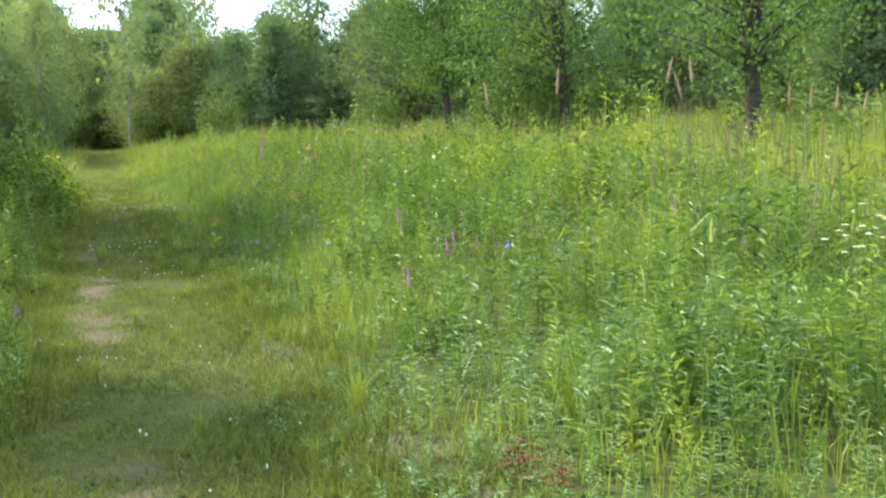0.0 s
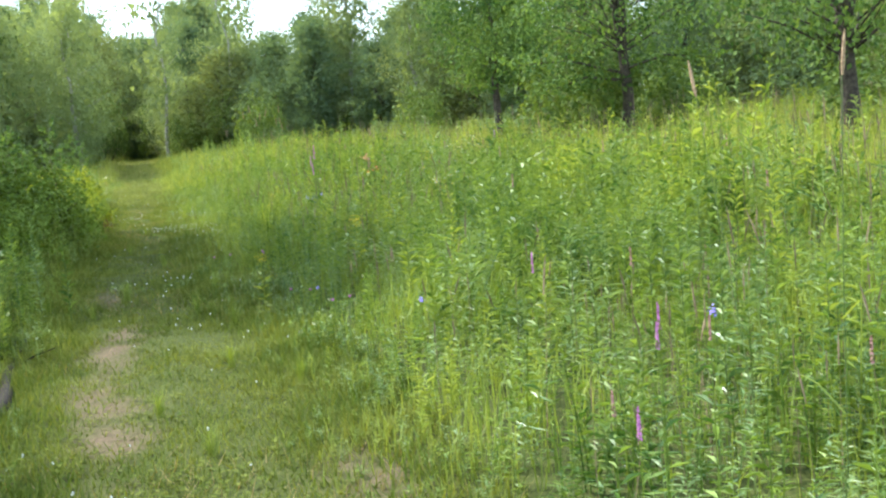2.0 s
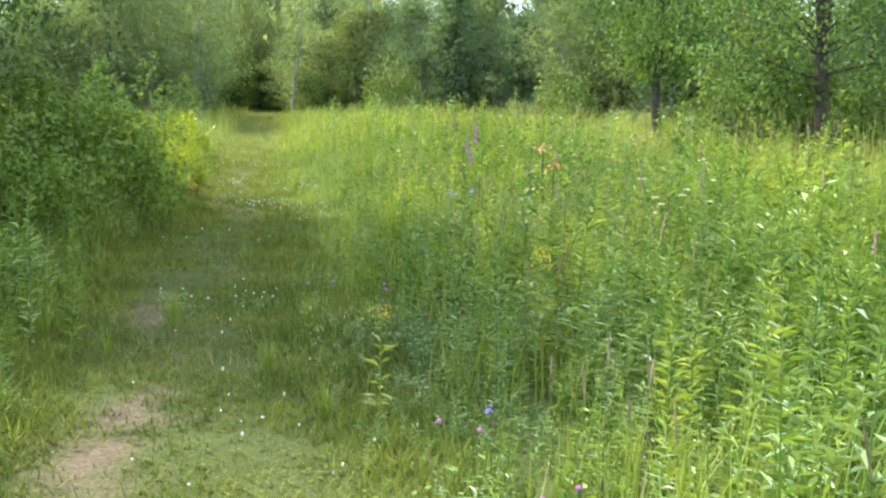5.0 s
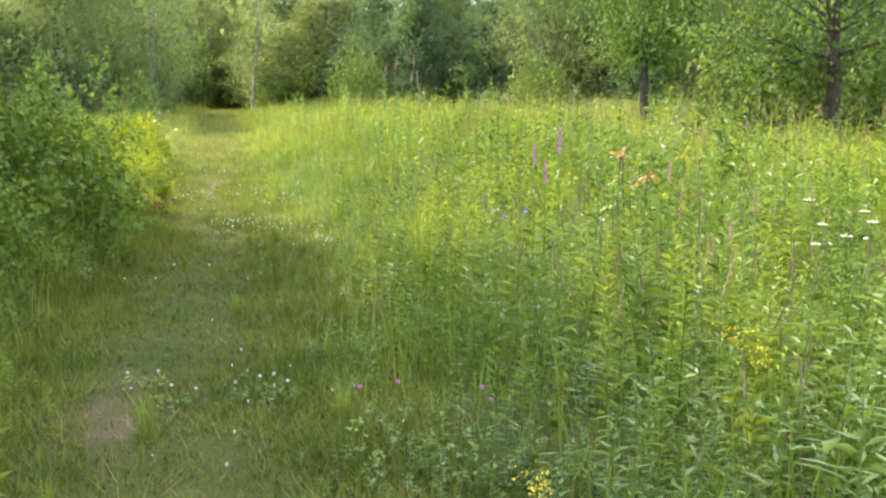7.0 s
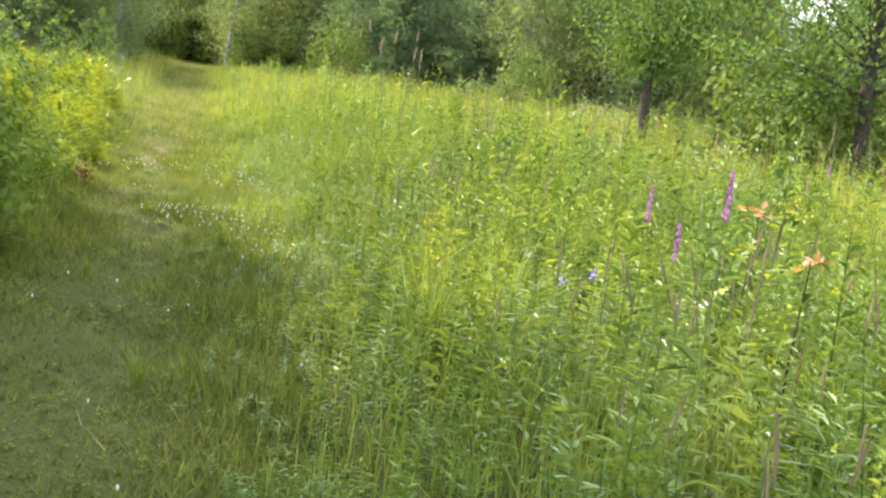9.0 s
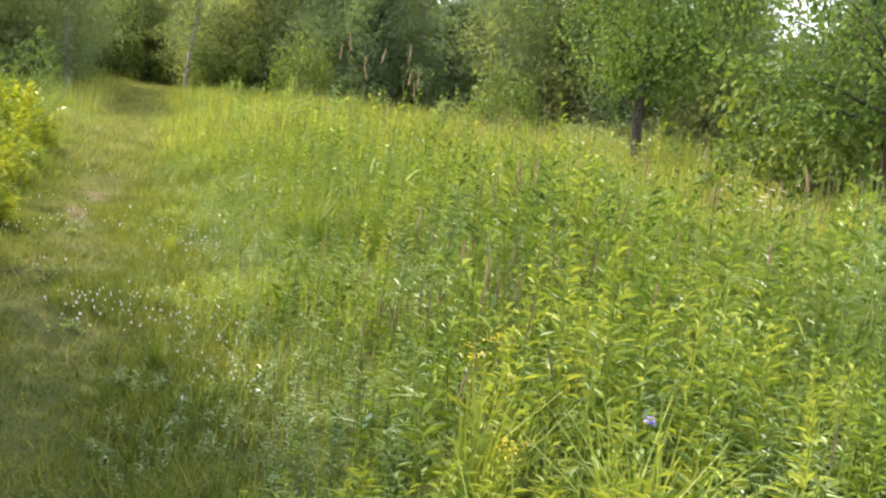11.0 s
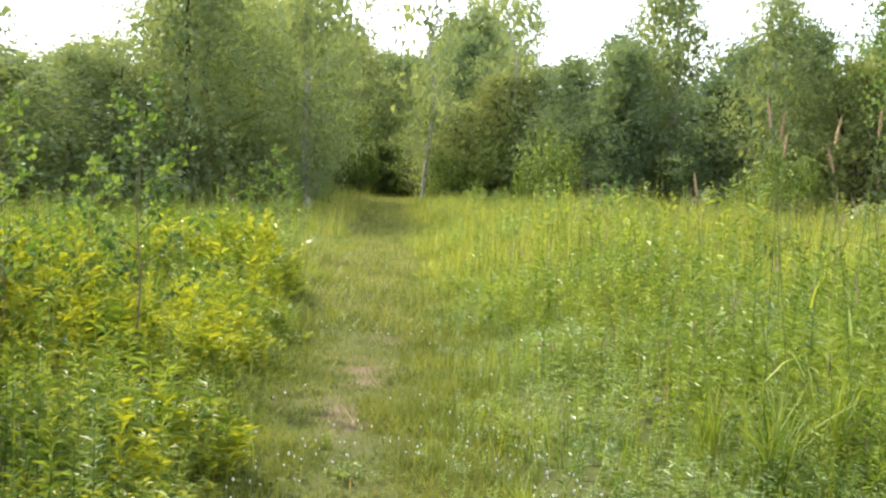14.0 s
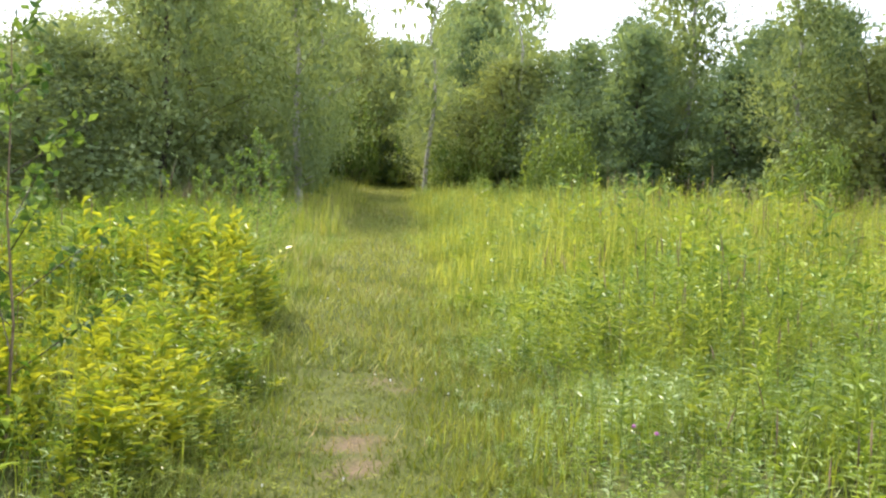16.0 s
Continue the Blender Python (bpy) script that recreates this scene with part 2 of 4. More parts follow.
def leaf_cloud(centres, normals, size, r, hang=0.0, single=False):
    """Pointed, folded leaves of two triangles at the centres; single: small far leaves of one triangle."""
    n = len(centres)
    normals = normals / (np.linalg.norm(normals, axis=1)[:, None] + 1e-9)
    a = np.cross(normals, r.normal(size=(n, 3)))
    if hang:
        down = np.array([0, 0, -1.0]) + normals * normals[:, 2:3]
        a = a * (1 - hang) + down * hang * 2
    a /= np.linalg.norm(a, axis=1)[:, None] + 1e-9
    b = np.cross(normals, a)
    s = np.asarray(size)[:, None]
    if single:
        V = np.stack([centres - a * s * 0.5 + b * s * 0.3, centres + a * s * 0.6, centres - a * s * 0.5 - b * s * 0.3], 1).reshape(-1, 3)
        return V, np.arange(3 * n).reshape(-1, 3), np.zeros((0, 4), int)
    V = np.stack([centres - a * s * 0.5, centres + b * s * 0.34 + normals * s * 0.08, centres + a * s * 0.55, centres - b * s * 0.34 + normals * s * 0.08], 1).reshape(-1, 3)
    k = np.arange(n)[:, None] * 4
    return V, np.concatenate([k + np.array([[0, 1, 2]]), k + np.array([[0, 2, 3]])]), np.zeros((0, 4), int)


def part(name, me, parent, label=""):
    ob = new(name, me)
    ob.parent = parent
    if label:
        ob["label"] = label
    return ob


def solid(shape, name, mat, smooth=False):
    return mesh(name, shape[0], (shape[1], shape[2]), mat, smooth)


def blade(w, sections=2):
    V = [(-w / 2, 0, 0), (w / 2, 0, 0), (-w * 0.42, 0, 0.5), (w * 0.42, 0, 0.5), (0, 0, 1.0)]
    return np.array(V), np.array([(2, 3, 4)]), np.array([(0, 1, 3, 2)])


def thin_blade(w):
    return np.array([(-w / 2, 0, 0), (w / 2, 0, 0), (0, 0, 1.0)]), np.array([(0, 1, 2)]), np.zeros((0, 4), int)


def herb(r, leaves, length, width, up, stem=0.008, low=0.12, tip=0.3):
    """An upright leafy stem 1 m high: a three-sided stem and pointed leaves in a spiral."""
    pieces = [tube([(0, 0, 0), (0, 0, 1.0)], [stem, stem * 0.3], 3)]
    for i in range(leaves):
        f = low + (1 - low) * (i + r.uniform(0, 0.6)) / leaves
        az = i * 2.4 + r.uniform(-1.0, 1.0)
        L = length * (1 - (1 - tip) * max(0.0, (f - 0.6) / 0.4)) * r.uniform(0.55, 1.4)
        e = up + 0.6 * max(0.0, f - 0.6) + r.uniform(-0.65, 0.55)
        o = np.array([math.cos(az), math.sin(az), 0])
        side = np.array([-math.sin(az), math.cos(az), 0])
        base = np.array([0, 0, f])
        midp = base + o * L * 0.5 * math.cos(e) + np.array([0, 0, L * 0.5 * math.sin(e)])
        end = base + o * L * math.cos(e * 0.5) + np.array([0, 0, L * math.sin(e) * 0.65])
        w = width * L / length * 0.5
        V = np.array([base, midp + side * w + (0, 0, w * 0.4), end, midp - side * w + (0, 0, w * 0.4)])
        pieces.append((V, np.array([(0, 1, 2), (0, 2, 3)]), np.zeros((0, 4), int)))
    return join(pieces)


def sown(n, y0, y1, s0, s1, keep=None):
    """Random spots along the path from y0 to y1 and from s0 to s1 metres aside of it."""
    y = rng.uniform(y0, y1, n)
    s = rng.uniform(s0, s1, n)
    x = mid_x(y) + s / 0.95
    if keep is not None:
        ok = rng.uniform(size=n) < keep(x, y, s)
        x, y, s = x[ok], y[ok], s[ok]
    return np.stack([x, y, land(x, y) - 0.01], 1), s


def stuff(name, pieces, mat, label, category):
    V, t, q = join(pieces)
    return tagged(new(name, mesh(name, V, (t, q), mat)), label, category, kind="stuff")


# ---- ground ----
def ground_material():
    m = bpy.data.materials.new("meadow_soil")
    m.use_nodes = True
    n, l = m.node_tree.nodes, m.node_tree.links
    bs = n["Principled BSDF"]
    geo = n.new("ShaderNodeNewGeometry")
    big, small = n.new("ShaderNodeTexNoise"), n.new("ShaderNodeTexNoise")
    big.inputs["Scale"].default_value, big.inputs["Detail"].default_value = 1.1, 4
    small.inputs["Scale"].default_value, small.inputs["Detail"].default_value = 45.0, 5
    for q in (big, small):
        l.new(geo.outputs["Position"], q.inputs["Vector"])
    thatch = n.new("ShaderNodeValToRGB")
    thatch.color_ramp.elements[0].position, thatch.color_ramp.elements[1].position = 0.3, 0.75
    thatch.color_ramp.elements[0].color, thatch.color_ramp.elements[1].color = (0.035, 0.05, 0.011, 1), (0.095, 0.10, 0.03, 1)
    l.new(small.outputs["Fac"], thatch.inputs["Fac"])
    dirt = n.new("ShaderNodeValToRGB")
    dirt.color_ramp.elements[0].position, dirt.color_ramp.elements[1].position = 0.3, 0.75
    dirt.color_ramp.elements[0].color, dirt.color_ramp.elements[1].color = (0.085, 0.06, 0.038, 1), (0.18, 0.13, 0.085, 1)
    l.new(small.outputs["Fac"], dirt.inputs["Fac"])
    attr = n.new("ShaderNodeAttribute")
    attr.attribute_name = "bare"
    mix = n.new("ShaderNodeMixRGB")
    l.new(attr.outputs["Fac"], mix.inputs["Fac"])
    l.new(thatch.outputs["Color"], mix.inputs["Color1"])
    l.new(dirt.outputs["Color"], mix.inputs["Color2"])
    l.new(mix.outputs["Color"], bs.inputs["Base Color"])
    bs.inputs["Roughness"].default_value = 0.95
    bs.inputs["Specular IOR Level"].default_value = 0.1
    bump = n.new("ShaderNodeBump")
    bump.inputs["Strength"].default_value, bump.inputs["Distance"].default_value = 0.6, 0.02
    l.new(small.outputs["Fac"], bump.inputs["Height"])
    l.new(bump.outputs["Normal"], bs.inputs["Normal"])
    return m


WORN = [(-0.25, 4.4), (-1.4, 4.5), (-1.15, 6.7), (-2.75, 7.8), (-3.1, 8.9), (-3.35, 9.8), (-3.6, 10.7), (-3.8, 11.5), (-4.7, 13.5), (-8.2, 24.6), (-8.55, 26.1), (-8.95, 27.5)]


def bare(x, y):
    """How bare the trodden path is, from 0 to 1: some worn spots along its middle."""
    x, y = np.asarray(x, float), np.asarray(y, float)
    worn = np.zeros_like(x)
    for cx, cy in WORN:
        s, l = aside(x, y) - float(aside(cx, cy)) + (wave(x, y, 0.8, 26) - 0.5) * 0.22, y - cy
        worn = np.maximum(worn, np.exp(-(s / (0.145 if cy > 20 else 0.29 if 7 < cy < 11 else 0.17)) ** 2 - (l / 1.15) ** 2))
    return step(0.36, 0.95, worn * (0.15 + 0.8 * wave(x, y, 0.3, 23) + 0.5 * wave(x, y, 0.11, 25)))


def graded(a, b, fine, lo, hi):
    core = np.arange(a, b + 1e-6, fine)
    out, d, v = [], fine, b
    while v < hi:
        d *= 1.25
        v += d
        out.append(v)
    pre, d, v = [], fine, a
    while v > lo:
        d *= 1.25
        v -= d
        pre.append(v)
    return np.concatenate([pre[::-1], core, out])


gx, gy = graded(-13, 6, 0.2, -1500, 1500), graded(-2, 34, 0.2, -1500, 1500)
GX, GY = np.meshgrid(gx, gy)
nx, ny = len(gx), len(gy)
GV = np.stack([GX.ravel(), GY.ravel(), land(GX, GY).ravel()], 1)
ii = (np.arange(ny - 1)[:, None] * nx + np.arange(nx - 1)[None]).ravel()
ground = new("ground", mesh("ground", GV, [np.stack([ii, ii + 1, ii + nx + 1, ii + nx], 1)], ground_material(), True))
at = ground.data.attributes.new("bare", "FLOAT", "POINT")
at.data.foreach_set("value", bare(GX, GY).ravel().astype(np.float32))
tagged(ground, "meadow ground with thatch and worn sandy soil along the path", "ground", kind="structure")

# ---- trees ----


def tree(name, height, radius, leaves, leaf, r, mat=HAZY_TREE, bark=BARK, base=0.12, clumps=70, trunk=0.013, forks=1, shape=0.8, limbs=18, fork_at=0.3, clump_size=0.3, core=9, hang=0.5, single=True):
    """A tapered trunk with limbs that carry the clumps of a loose crown. Returns an Empty at its foot with trunk and crown."""
    root = new(name)
    wood = []
    leaders = []
    fork = height * fork_at
    tops = [np.array([r.normal() * 0.03 * height, r.normal() * 0.03 * height, height * 0.96])] if forks == 1 else [
        np.array([math.cos(k * 6.28 / forks + 0.5) * radius * 0.45, math.sin(k * 6.28 / forks + 0.5) * radius * 0.45, height * r.uniform(0.8, 0.96)]) for k in range(forks)]
    rad = trunk * height
    if forks > 1:
        wood.append(tube([(0, 0, -0.3), (0.01 * height, 0, fork * 0.5), (0, 0, fork)], [rad * 1.35, rad, rad * 0.85], 9))
    for top in tops:
        low = np.array([0, 0, -0.3 if forks == 1 else fork * 0.9])
        f = np.linspace(0, 1, 8)[:, None]
        line = low + (top - low) * f + np.concatenate([r.normal(size=(8, 2)) * 0.012 * height, np.zeros((8, 1))], 1) * np.sin(f * 3.14)
        if forks > 1:
            line[:, :2] *= np.sqrt(f)
        k = 1.0 if forks == 1 else 0.65
        wood.append(tube(line, rad * k * (1.25 - 1.15 * f[:, 0]), 8))
        leaders.append(line)
    z = base + (1 - base) * (np.arange(clumps) + r.uniform(0, 1, clumps)) / clumps
    prof = np.power(np.clip(np.sin(np.pi * np.clip((z - base) / (1.02 - base), 0, 1) ** shape), 0.02, 1), 0.6)
    az = np.arange(clumps) * 2.4 + r.uniform(-0.5, 0.5, clumps)
    out = radius * prof * np.sqrt(r.uniform(0.12, 1.15, clumps))
    C = np.stack([np.cos(az) * out, np.sin(az) * out, z * height], 1)
    for k in range(0, clumps, max(1, clumps // limbs)):
        line = leaders[k % len(leaders)]
        zz = max(C[k, 2] - out[k] * 0.55, height * base * 0.8, line[0, 2])
        foot = np.array([np.interp(zz, line[:, 2], line[:, j]) for j in range(3)])
        mid = (foot + C[k]) / 2 + np.array([0, 0, 0.06 * out[k]])
        w = rad * 0.2 * (1 - 0.7 * zz / height)
        wood.append(tube([foot, mid, C[k] + r.normal(size=3) * 0.05 * radius], [w, w * 0.7, w * 0.25], 4))
    part("trunk", solid(join(wood), "trunk", bark, True), root)
    if single:
        leaves, leaf = int(leaves * 2.3), leaf * 0.74
    pick = r.integers(0, clumps, leaves)
    spread = radius * clump_size * r.uniform(0.6, 1.3, clumps)
    off = r.normal(size=(leaves, 3)) * np.array([1, 1, 0.7])
    off *= (np.minimum(np.linalg.norm(off, axis=1), 1.9) / (np.linalg.norm(off, axis=1) + 1e-9))[:, None] * spread[pick][:, None] * 0.75
    P = C[pick] + off
    N = off / (np.linalg.norm(off, axis=1)[:, None] + 1e-6) * np.array([1, 1, 0.5]) + r.normal(size=(leaves, 3)) * np.array([0.34, 0.34, 0.22]) + np.array([0, 0, 0.15])
    size = leaf * r.uniform(0.6, 1.3, leaves)
    inner = r.integers(0, clumps, leaves // core)
    P = np.concatenate([P, C[inner] * np.array([0.5, 0.5, 0.97]) + r.normal(size=(len(inner), 3)) * radius * 0.16])
    N = np.concatenate([N, r.normal(size=(len(inner), 3)) * np.array([1, 1, 0.5])])
    size = np.concatenate([size, leaf * (1.35 if single else 1.0) * r.uniform(1.8, 2.6, len(inner))])
    part("crown", solid(leaf_cloud(P, N, size, r, hang, single), "crown", mat), root)
    return root


def at_spot(x, y, scale=1.0, turn=0.0, high=None):
    return pose(x, y, float(land(x, y)), 0, 0, turn) @ Matrix.Diagonal((scale, scale, scale if high is None else high, 1))


tr = np.random.default_rng(5)
POPLAR = "leafy green poplar at the wood's edge"
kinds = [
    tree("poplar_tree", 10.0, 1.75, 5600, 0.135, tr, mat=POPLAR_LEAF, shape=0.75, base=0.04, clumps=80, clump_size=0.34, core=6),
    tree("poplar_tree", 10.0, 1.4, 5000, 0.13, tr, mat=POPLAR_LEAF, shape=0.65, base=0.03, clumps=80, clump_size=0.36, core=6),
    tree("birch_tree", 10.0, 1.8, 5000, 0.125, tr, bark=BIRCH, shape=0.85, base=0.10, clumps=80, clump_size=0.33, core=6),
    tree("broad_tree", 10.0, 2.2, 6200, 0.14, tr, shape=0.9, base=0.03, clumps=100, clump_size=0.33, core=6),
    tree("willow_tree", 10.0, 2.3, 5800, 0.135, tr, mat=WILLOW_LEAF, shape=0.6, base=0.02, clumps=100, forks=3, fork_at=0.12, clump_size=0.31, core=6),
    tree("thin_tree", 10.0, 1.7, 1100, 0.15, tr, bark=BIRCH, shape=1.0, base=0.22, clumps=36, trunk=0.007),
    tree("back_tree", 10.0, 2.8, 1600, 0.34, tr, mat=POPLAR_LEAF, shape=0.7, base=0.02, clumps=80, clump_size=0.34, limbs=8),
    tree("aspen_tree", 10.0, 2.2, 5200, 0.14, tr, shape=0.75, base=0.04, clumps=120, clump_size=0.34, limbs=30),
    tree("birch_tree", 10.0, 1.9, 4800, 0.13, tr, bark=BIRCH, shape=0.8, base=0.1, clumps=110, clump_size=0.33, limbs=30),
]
LABELS = [POPLAR, "slim poplar with a dense green crown", "birch with pale trunk and loose green crown", "broad leafy tree in full summer crown",
          "willow with several stems leafed to the ground", "thin half-bare tree standing in the wood", "tall leafy tree deeper in the wood", "full leafy aspen at the meadow's edge", "birch with pale trunk and fine green leaves"]
used = set()


def plant(k, x, y, height, wide=1.0):
    m = at_spot(x, y, height / 10 * wide, tr.uniform(0, 360), height / 10)
    ob = kinds[k]
    if k in used:
        ob = copy_thing(ob, m)
    else:
        used.add(k)
        ob.matrix_basis = m
    tagged(ob, LABELS[k], "tree", "trees of the wood's edge")
    return ob


EDGE = [(-25, 38), (-22.5, 42), (-19.5, 47), (-24.5, 57), (-29.5, 69), (-34, 82), (-36, 91), (-31, 95), (-26, 92), (-23, 84), (-20.5, 76), (-16, 72), (-11, 68),
        (-6, 64), (0, 60), (6, 57), (12, 52), (18, 46), (20, 44)]


def along(points, gap):
    P = np.array(points, float)
    d = np.concatenate([[0], np.cumsum(np.linalg.norm(np.diff(P, axis=0), axis=1))])
    u = np.arange(0, d[-1], gap)
    return np.stack([np.interp(u, d, P[:, 0]), np.interp(u, d, P[:, 1])], 1)


def in_gap(x, y):
    return abs(x - 5.2 - (y - 57) * 0.13) < 1.7 and y > 45


def skyline(x, y):
    """How the wood's height varies along its edge: a stand of tall poplars, a dip, tall trees to the east."""
    if y > 58 and -15.0 < x < -9.5:
        return 1.12
    if y > 58 and -18.5 < x <= -15.0:
        return 0.88
    if y > 85:
        return 1.6
    if x > 7:
        return 1.25
    return 0.7 if x < -21.5 and y < 50 else 1.1 if x > -9.5 else 1.0


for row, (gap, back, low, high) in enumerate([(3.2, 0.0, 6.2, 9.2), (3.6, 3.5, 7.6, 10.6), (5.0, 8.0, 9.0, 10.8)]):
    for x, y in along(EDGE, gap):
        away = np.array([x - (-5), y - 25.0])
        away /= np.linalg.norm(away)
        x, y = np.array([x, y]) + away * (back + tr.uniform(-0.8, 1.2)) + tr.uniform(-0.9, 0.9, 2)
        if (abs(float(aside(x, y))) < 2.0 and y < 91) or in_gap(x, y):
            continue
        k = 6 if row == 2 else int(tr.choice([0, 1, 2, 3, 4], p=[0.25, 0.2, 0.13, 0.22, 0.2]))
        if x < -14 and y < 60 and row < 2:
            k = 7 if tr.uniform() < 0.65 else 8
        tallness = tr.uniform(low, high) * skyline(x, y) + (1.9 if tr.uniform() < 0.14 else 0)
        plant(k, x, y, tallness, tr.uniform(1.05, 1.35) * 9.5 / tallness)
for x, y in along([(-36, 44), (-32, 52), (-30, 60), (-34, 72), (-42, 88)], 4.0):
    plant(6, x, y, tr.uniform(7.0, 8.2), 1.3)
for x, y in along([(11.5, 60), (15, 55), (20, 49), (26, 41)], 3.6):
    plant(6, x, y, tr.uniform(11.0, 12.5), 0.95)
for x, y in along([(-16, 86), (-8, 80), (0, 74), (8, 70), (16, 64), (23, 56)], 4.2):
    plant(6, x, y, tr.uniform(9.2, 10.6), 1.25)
for x, y in ((-33, 106), (-37, 108), (-30, 108), (-34.5, 111), (-28, 105), (-39.5, 106)):
    plant(3, x, y, 13.0, 1.1)
plant(3, -25.9, 86.4, 11.5, 1.05)
plant(4, -31.0, 85.7, 12.0, 1.0)
plant(0, -29.5, 90.5, 13.0, 1.1)
plant(8, -17.8, 47.2, 11.0, 0.62)
plant(7, -20.6, 45.2, 11.5, 0.62)
plant(7, -23.0, 44.0, 6.4, 0.9)

# undergrowth of the wood's edge


def bush(name, height, radius, leaves, leaf, r, mat=SHRUB, stems=9, clumps=34):
    """Several stems from one foot under a mound of leaves."""
    root = new(name)
    az = r.uniform(0, 6.28, clumps)
    f = np.sqrt(r.uniform(0.05, 1, clumps))
    C = np.stack([np.cos(az) * radius * f, np.sin(az) * radius * f, height * (0.12 + 0.78 * r.uniform(0.1, 1, clumps) * (1 - 0.55 * f ** 2))], 1)
    wood = [tube([(0.05 * C[k, 0], 0.05 * C[k, 1], -0.1), C[k] * np.array([0.4, 0.4, 0.6]), C[k]], [0.018, 0.012, 0.004], 4) for k in range(stems)]
    part("wood", solid(join(wood), "wood", BARK, True), root)
    pick = r.integers(0, clumps, leaves)
    off = np.clip(r.normal(size=(leaves, 3)), -1.8, 1.8) * np.array([radius, radius, height * 0.6]) * 0.2
    P = C[pick] + off
    P[:, 2] = np.abs(P[:, 2])
    N = off + r.normal(size=(leaves, 3)) * 0.12 * radius + np.array([0, 0, 0.1 * radius])
    part("foliage", solid(leaf_cloud(P, N, leaf * r.uniform(0.6, 1.3, leaves), r), "foliage", mat), root)
    return root


brush = [bush("bush", 2.0, 1.3, 1000, 0.16, tr), bush("bush", 2.0, 1.0, 900, 0.16, tr, HAZY_TREE)]
fresh = {0, 1}


def set_bush(k, x, y, high, wide):
    m = at_spot(x, y, wide, tr.uniform(0, 360), high / 2)
    ob = brush[k]
    if k in fresh:
        fresh.discard(k)
        ob.matrix_basis = m
    else:
        ob = copy_thing(ob, m)
    return tagged(ob, "low green bush in the wood's edge undergrowth", "bush", "undergrowth of the wood's edge")


for back, gap in ((-1.6, 8.0), (1.8, 3.8), (6.0, 5.0)):
    for x, y in along(EDGE, gap):
        away = np.array([x + 5, y - 25.0])
        away /= np.linalg.norm(away)
        x, y = np.array([x, y]) + away * back + tr.uniform(-1.2, 1.2, 2)
        if abs(float(aside(x, y))) < 3.4 and y < 93:
            continue
        set_bush(int(tr.integers(0, 2)), x, y, tr.uniform(1.3, 2.4) + (0.9 if back > 0 else 0), tr.uniform(1.0, 1.6))
fine_bush = bush("meadow_bush", 2.0, 1.1, 2200, 0.11, tr, BUSH)
fine_bush.matrix_basis = at_spot(-21, 73, 1.2, 0, 1.6)
tagged(fine_bush, "low light green bush standing in the meadow", "bush", "bushes in the meadow")
for x, y, h, w in ((-25.2, 81.5, 3.4, 1.15), (-29.0, 81.0, 3.8, 1.15), (-18.5, 73, 2.8, 1.0), (-14.3, 64, 2.4, 1.0), (1.2, 36.8, 2.3, 1.2), (2.9, 37.3, 2.0, 1.3), (4.6, 39, 1.7, 1.2), (-5.2, 59, 2.0, 1.0), (8.2, 31, 1.5, 1.3)):
    tagged(copy_thing(fine_bush, at_spot(x, y, w, x * 40, h / 2)), "low light green bush standing in the meadow", "bush", "bushes in the meadow")
plant(5, -24, 104, 15.0)
plant(5, -27, 106, 14.0)
for x, y, h in ((-25.1, 65.0, 9.0), (-24.4, 64.0, 8.0), (-22.4, 73.2, 9.5), (-22.9, 59.6, 8.5), (-27.0, 44.5, 9.0), (-18.6, 75.0, 9.0)):
    plant(5, x, y, h)

# ---- the trees that stand in the meadow ----
big = np.random.default_rng(8)
t1 = tree("maple_tree", 9.0, 2.5, 19000, 0.12, big, single=False, mat=MAPLE, core=14, hang=0.3, base=0.27, clumps=110, limbs=30, trunk=0.015, shape=0.7, clump_size=0.36)
t1.matrix_basis = at_spot(-1.05, 45.2)
tagged(t1, "upright maple with dark trunk standing in the meadow", "tree", "maples in the meadow")
t2 = tree("maple_tree", 9.5, 3.3, 12500, 0.115, big, single=False, mat=MAPLE, core=80, hang=0.3, base=0.30, clumps=64, limbs=50, trunk=0.0165, forks=4, fork_at=0.31, clump_size=0.27)
t2.matrix_basis = at_spot(2.55, 35.6)
for k, (ex, ey, ez, foot) in enumerate(((-3.1, -0.9, 2.55, 2.1), (-2.2, -1.4, 1.75, 1.9), (2.3, -1.0, 2.3, 2.2))):
    end, low = np.array([ex, ey, ez]), np.array([0.0, 0.0, foot])
    limb = np.array([low, low + (end - low) * 0.5 + (0, 0, 0.25), end])
    side = part("side_branch", solid(tube(limb, [0.05, 0.03, 0.008], 6), "side_branch", BARK, True), t2)
    f = big.uniform(0.3, 1.05, 620)[:, None]
    P = low + (end - low) * f + big.normal(size=(620, 3)) * np.array([0.3, 0.3, 0.16]) + np.array([0, 0, 0.12])
    part("spray", solid(leaf_cloud(P, big.normal(size=(620, 3)) * 0.5 + np.array([0, 0, 0.8]), 0.12 * big.uniform(0.6, 1.3, 620), big, 0.3), "spray", MAPLE), side)["kind"] = "stuff"
tagged(t2, "forked maple with loose crown and low side branches", "tree", "maples in the meadow")
t3 = tree("maple_tree", 8.5, 3.0, 10500, 0.13, big, single=False, mat=MAPLE, core=80, hang=0.3, base=0.27, clumps=70, limbs=50, trunk=0.022, forks=4, fork_at=0.25)
t3.matrix_basis = at_spot(6.3, 26.9, 1.0, 40)
tagged(t3, "many-stemmed maple with bright leaves on a dark trunk", "tree", "maples in the meadow")
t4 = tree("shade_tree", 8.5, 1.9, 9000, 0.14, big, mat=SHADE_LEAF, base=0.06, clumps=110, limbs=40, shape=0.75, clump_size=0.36)
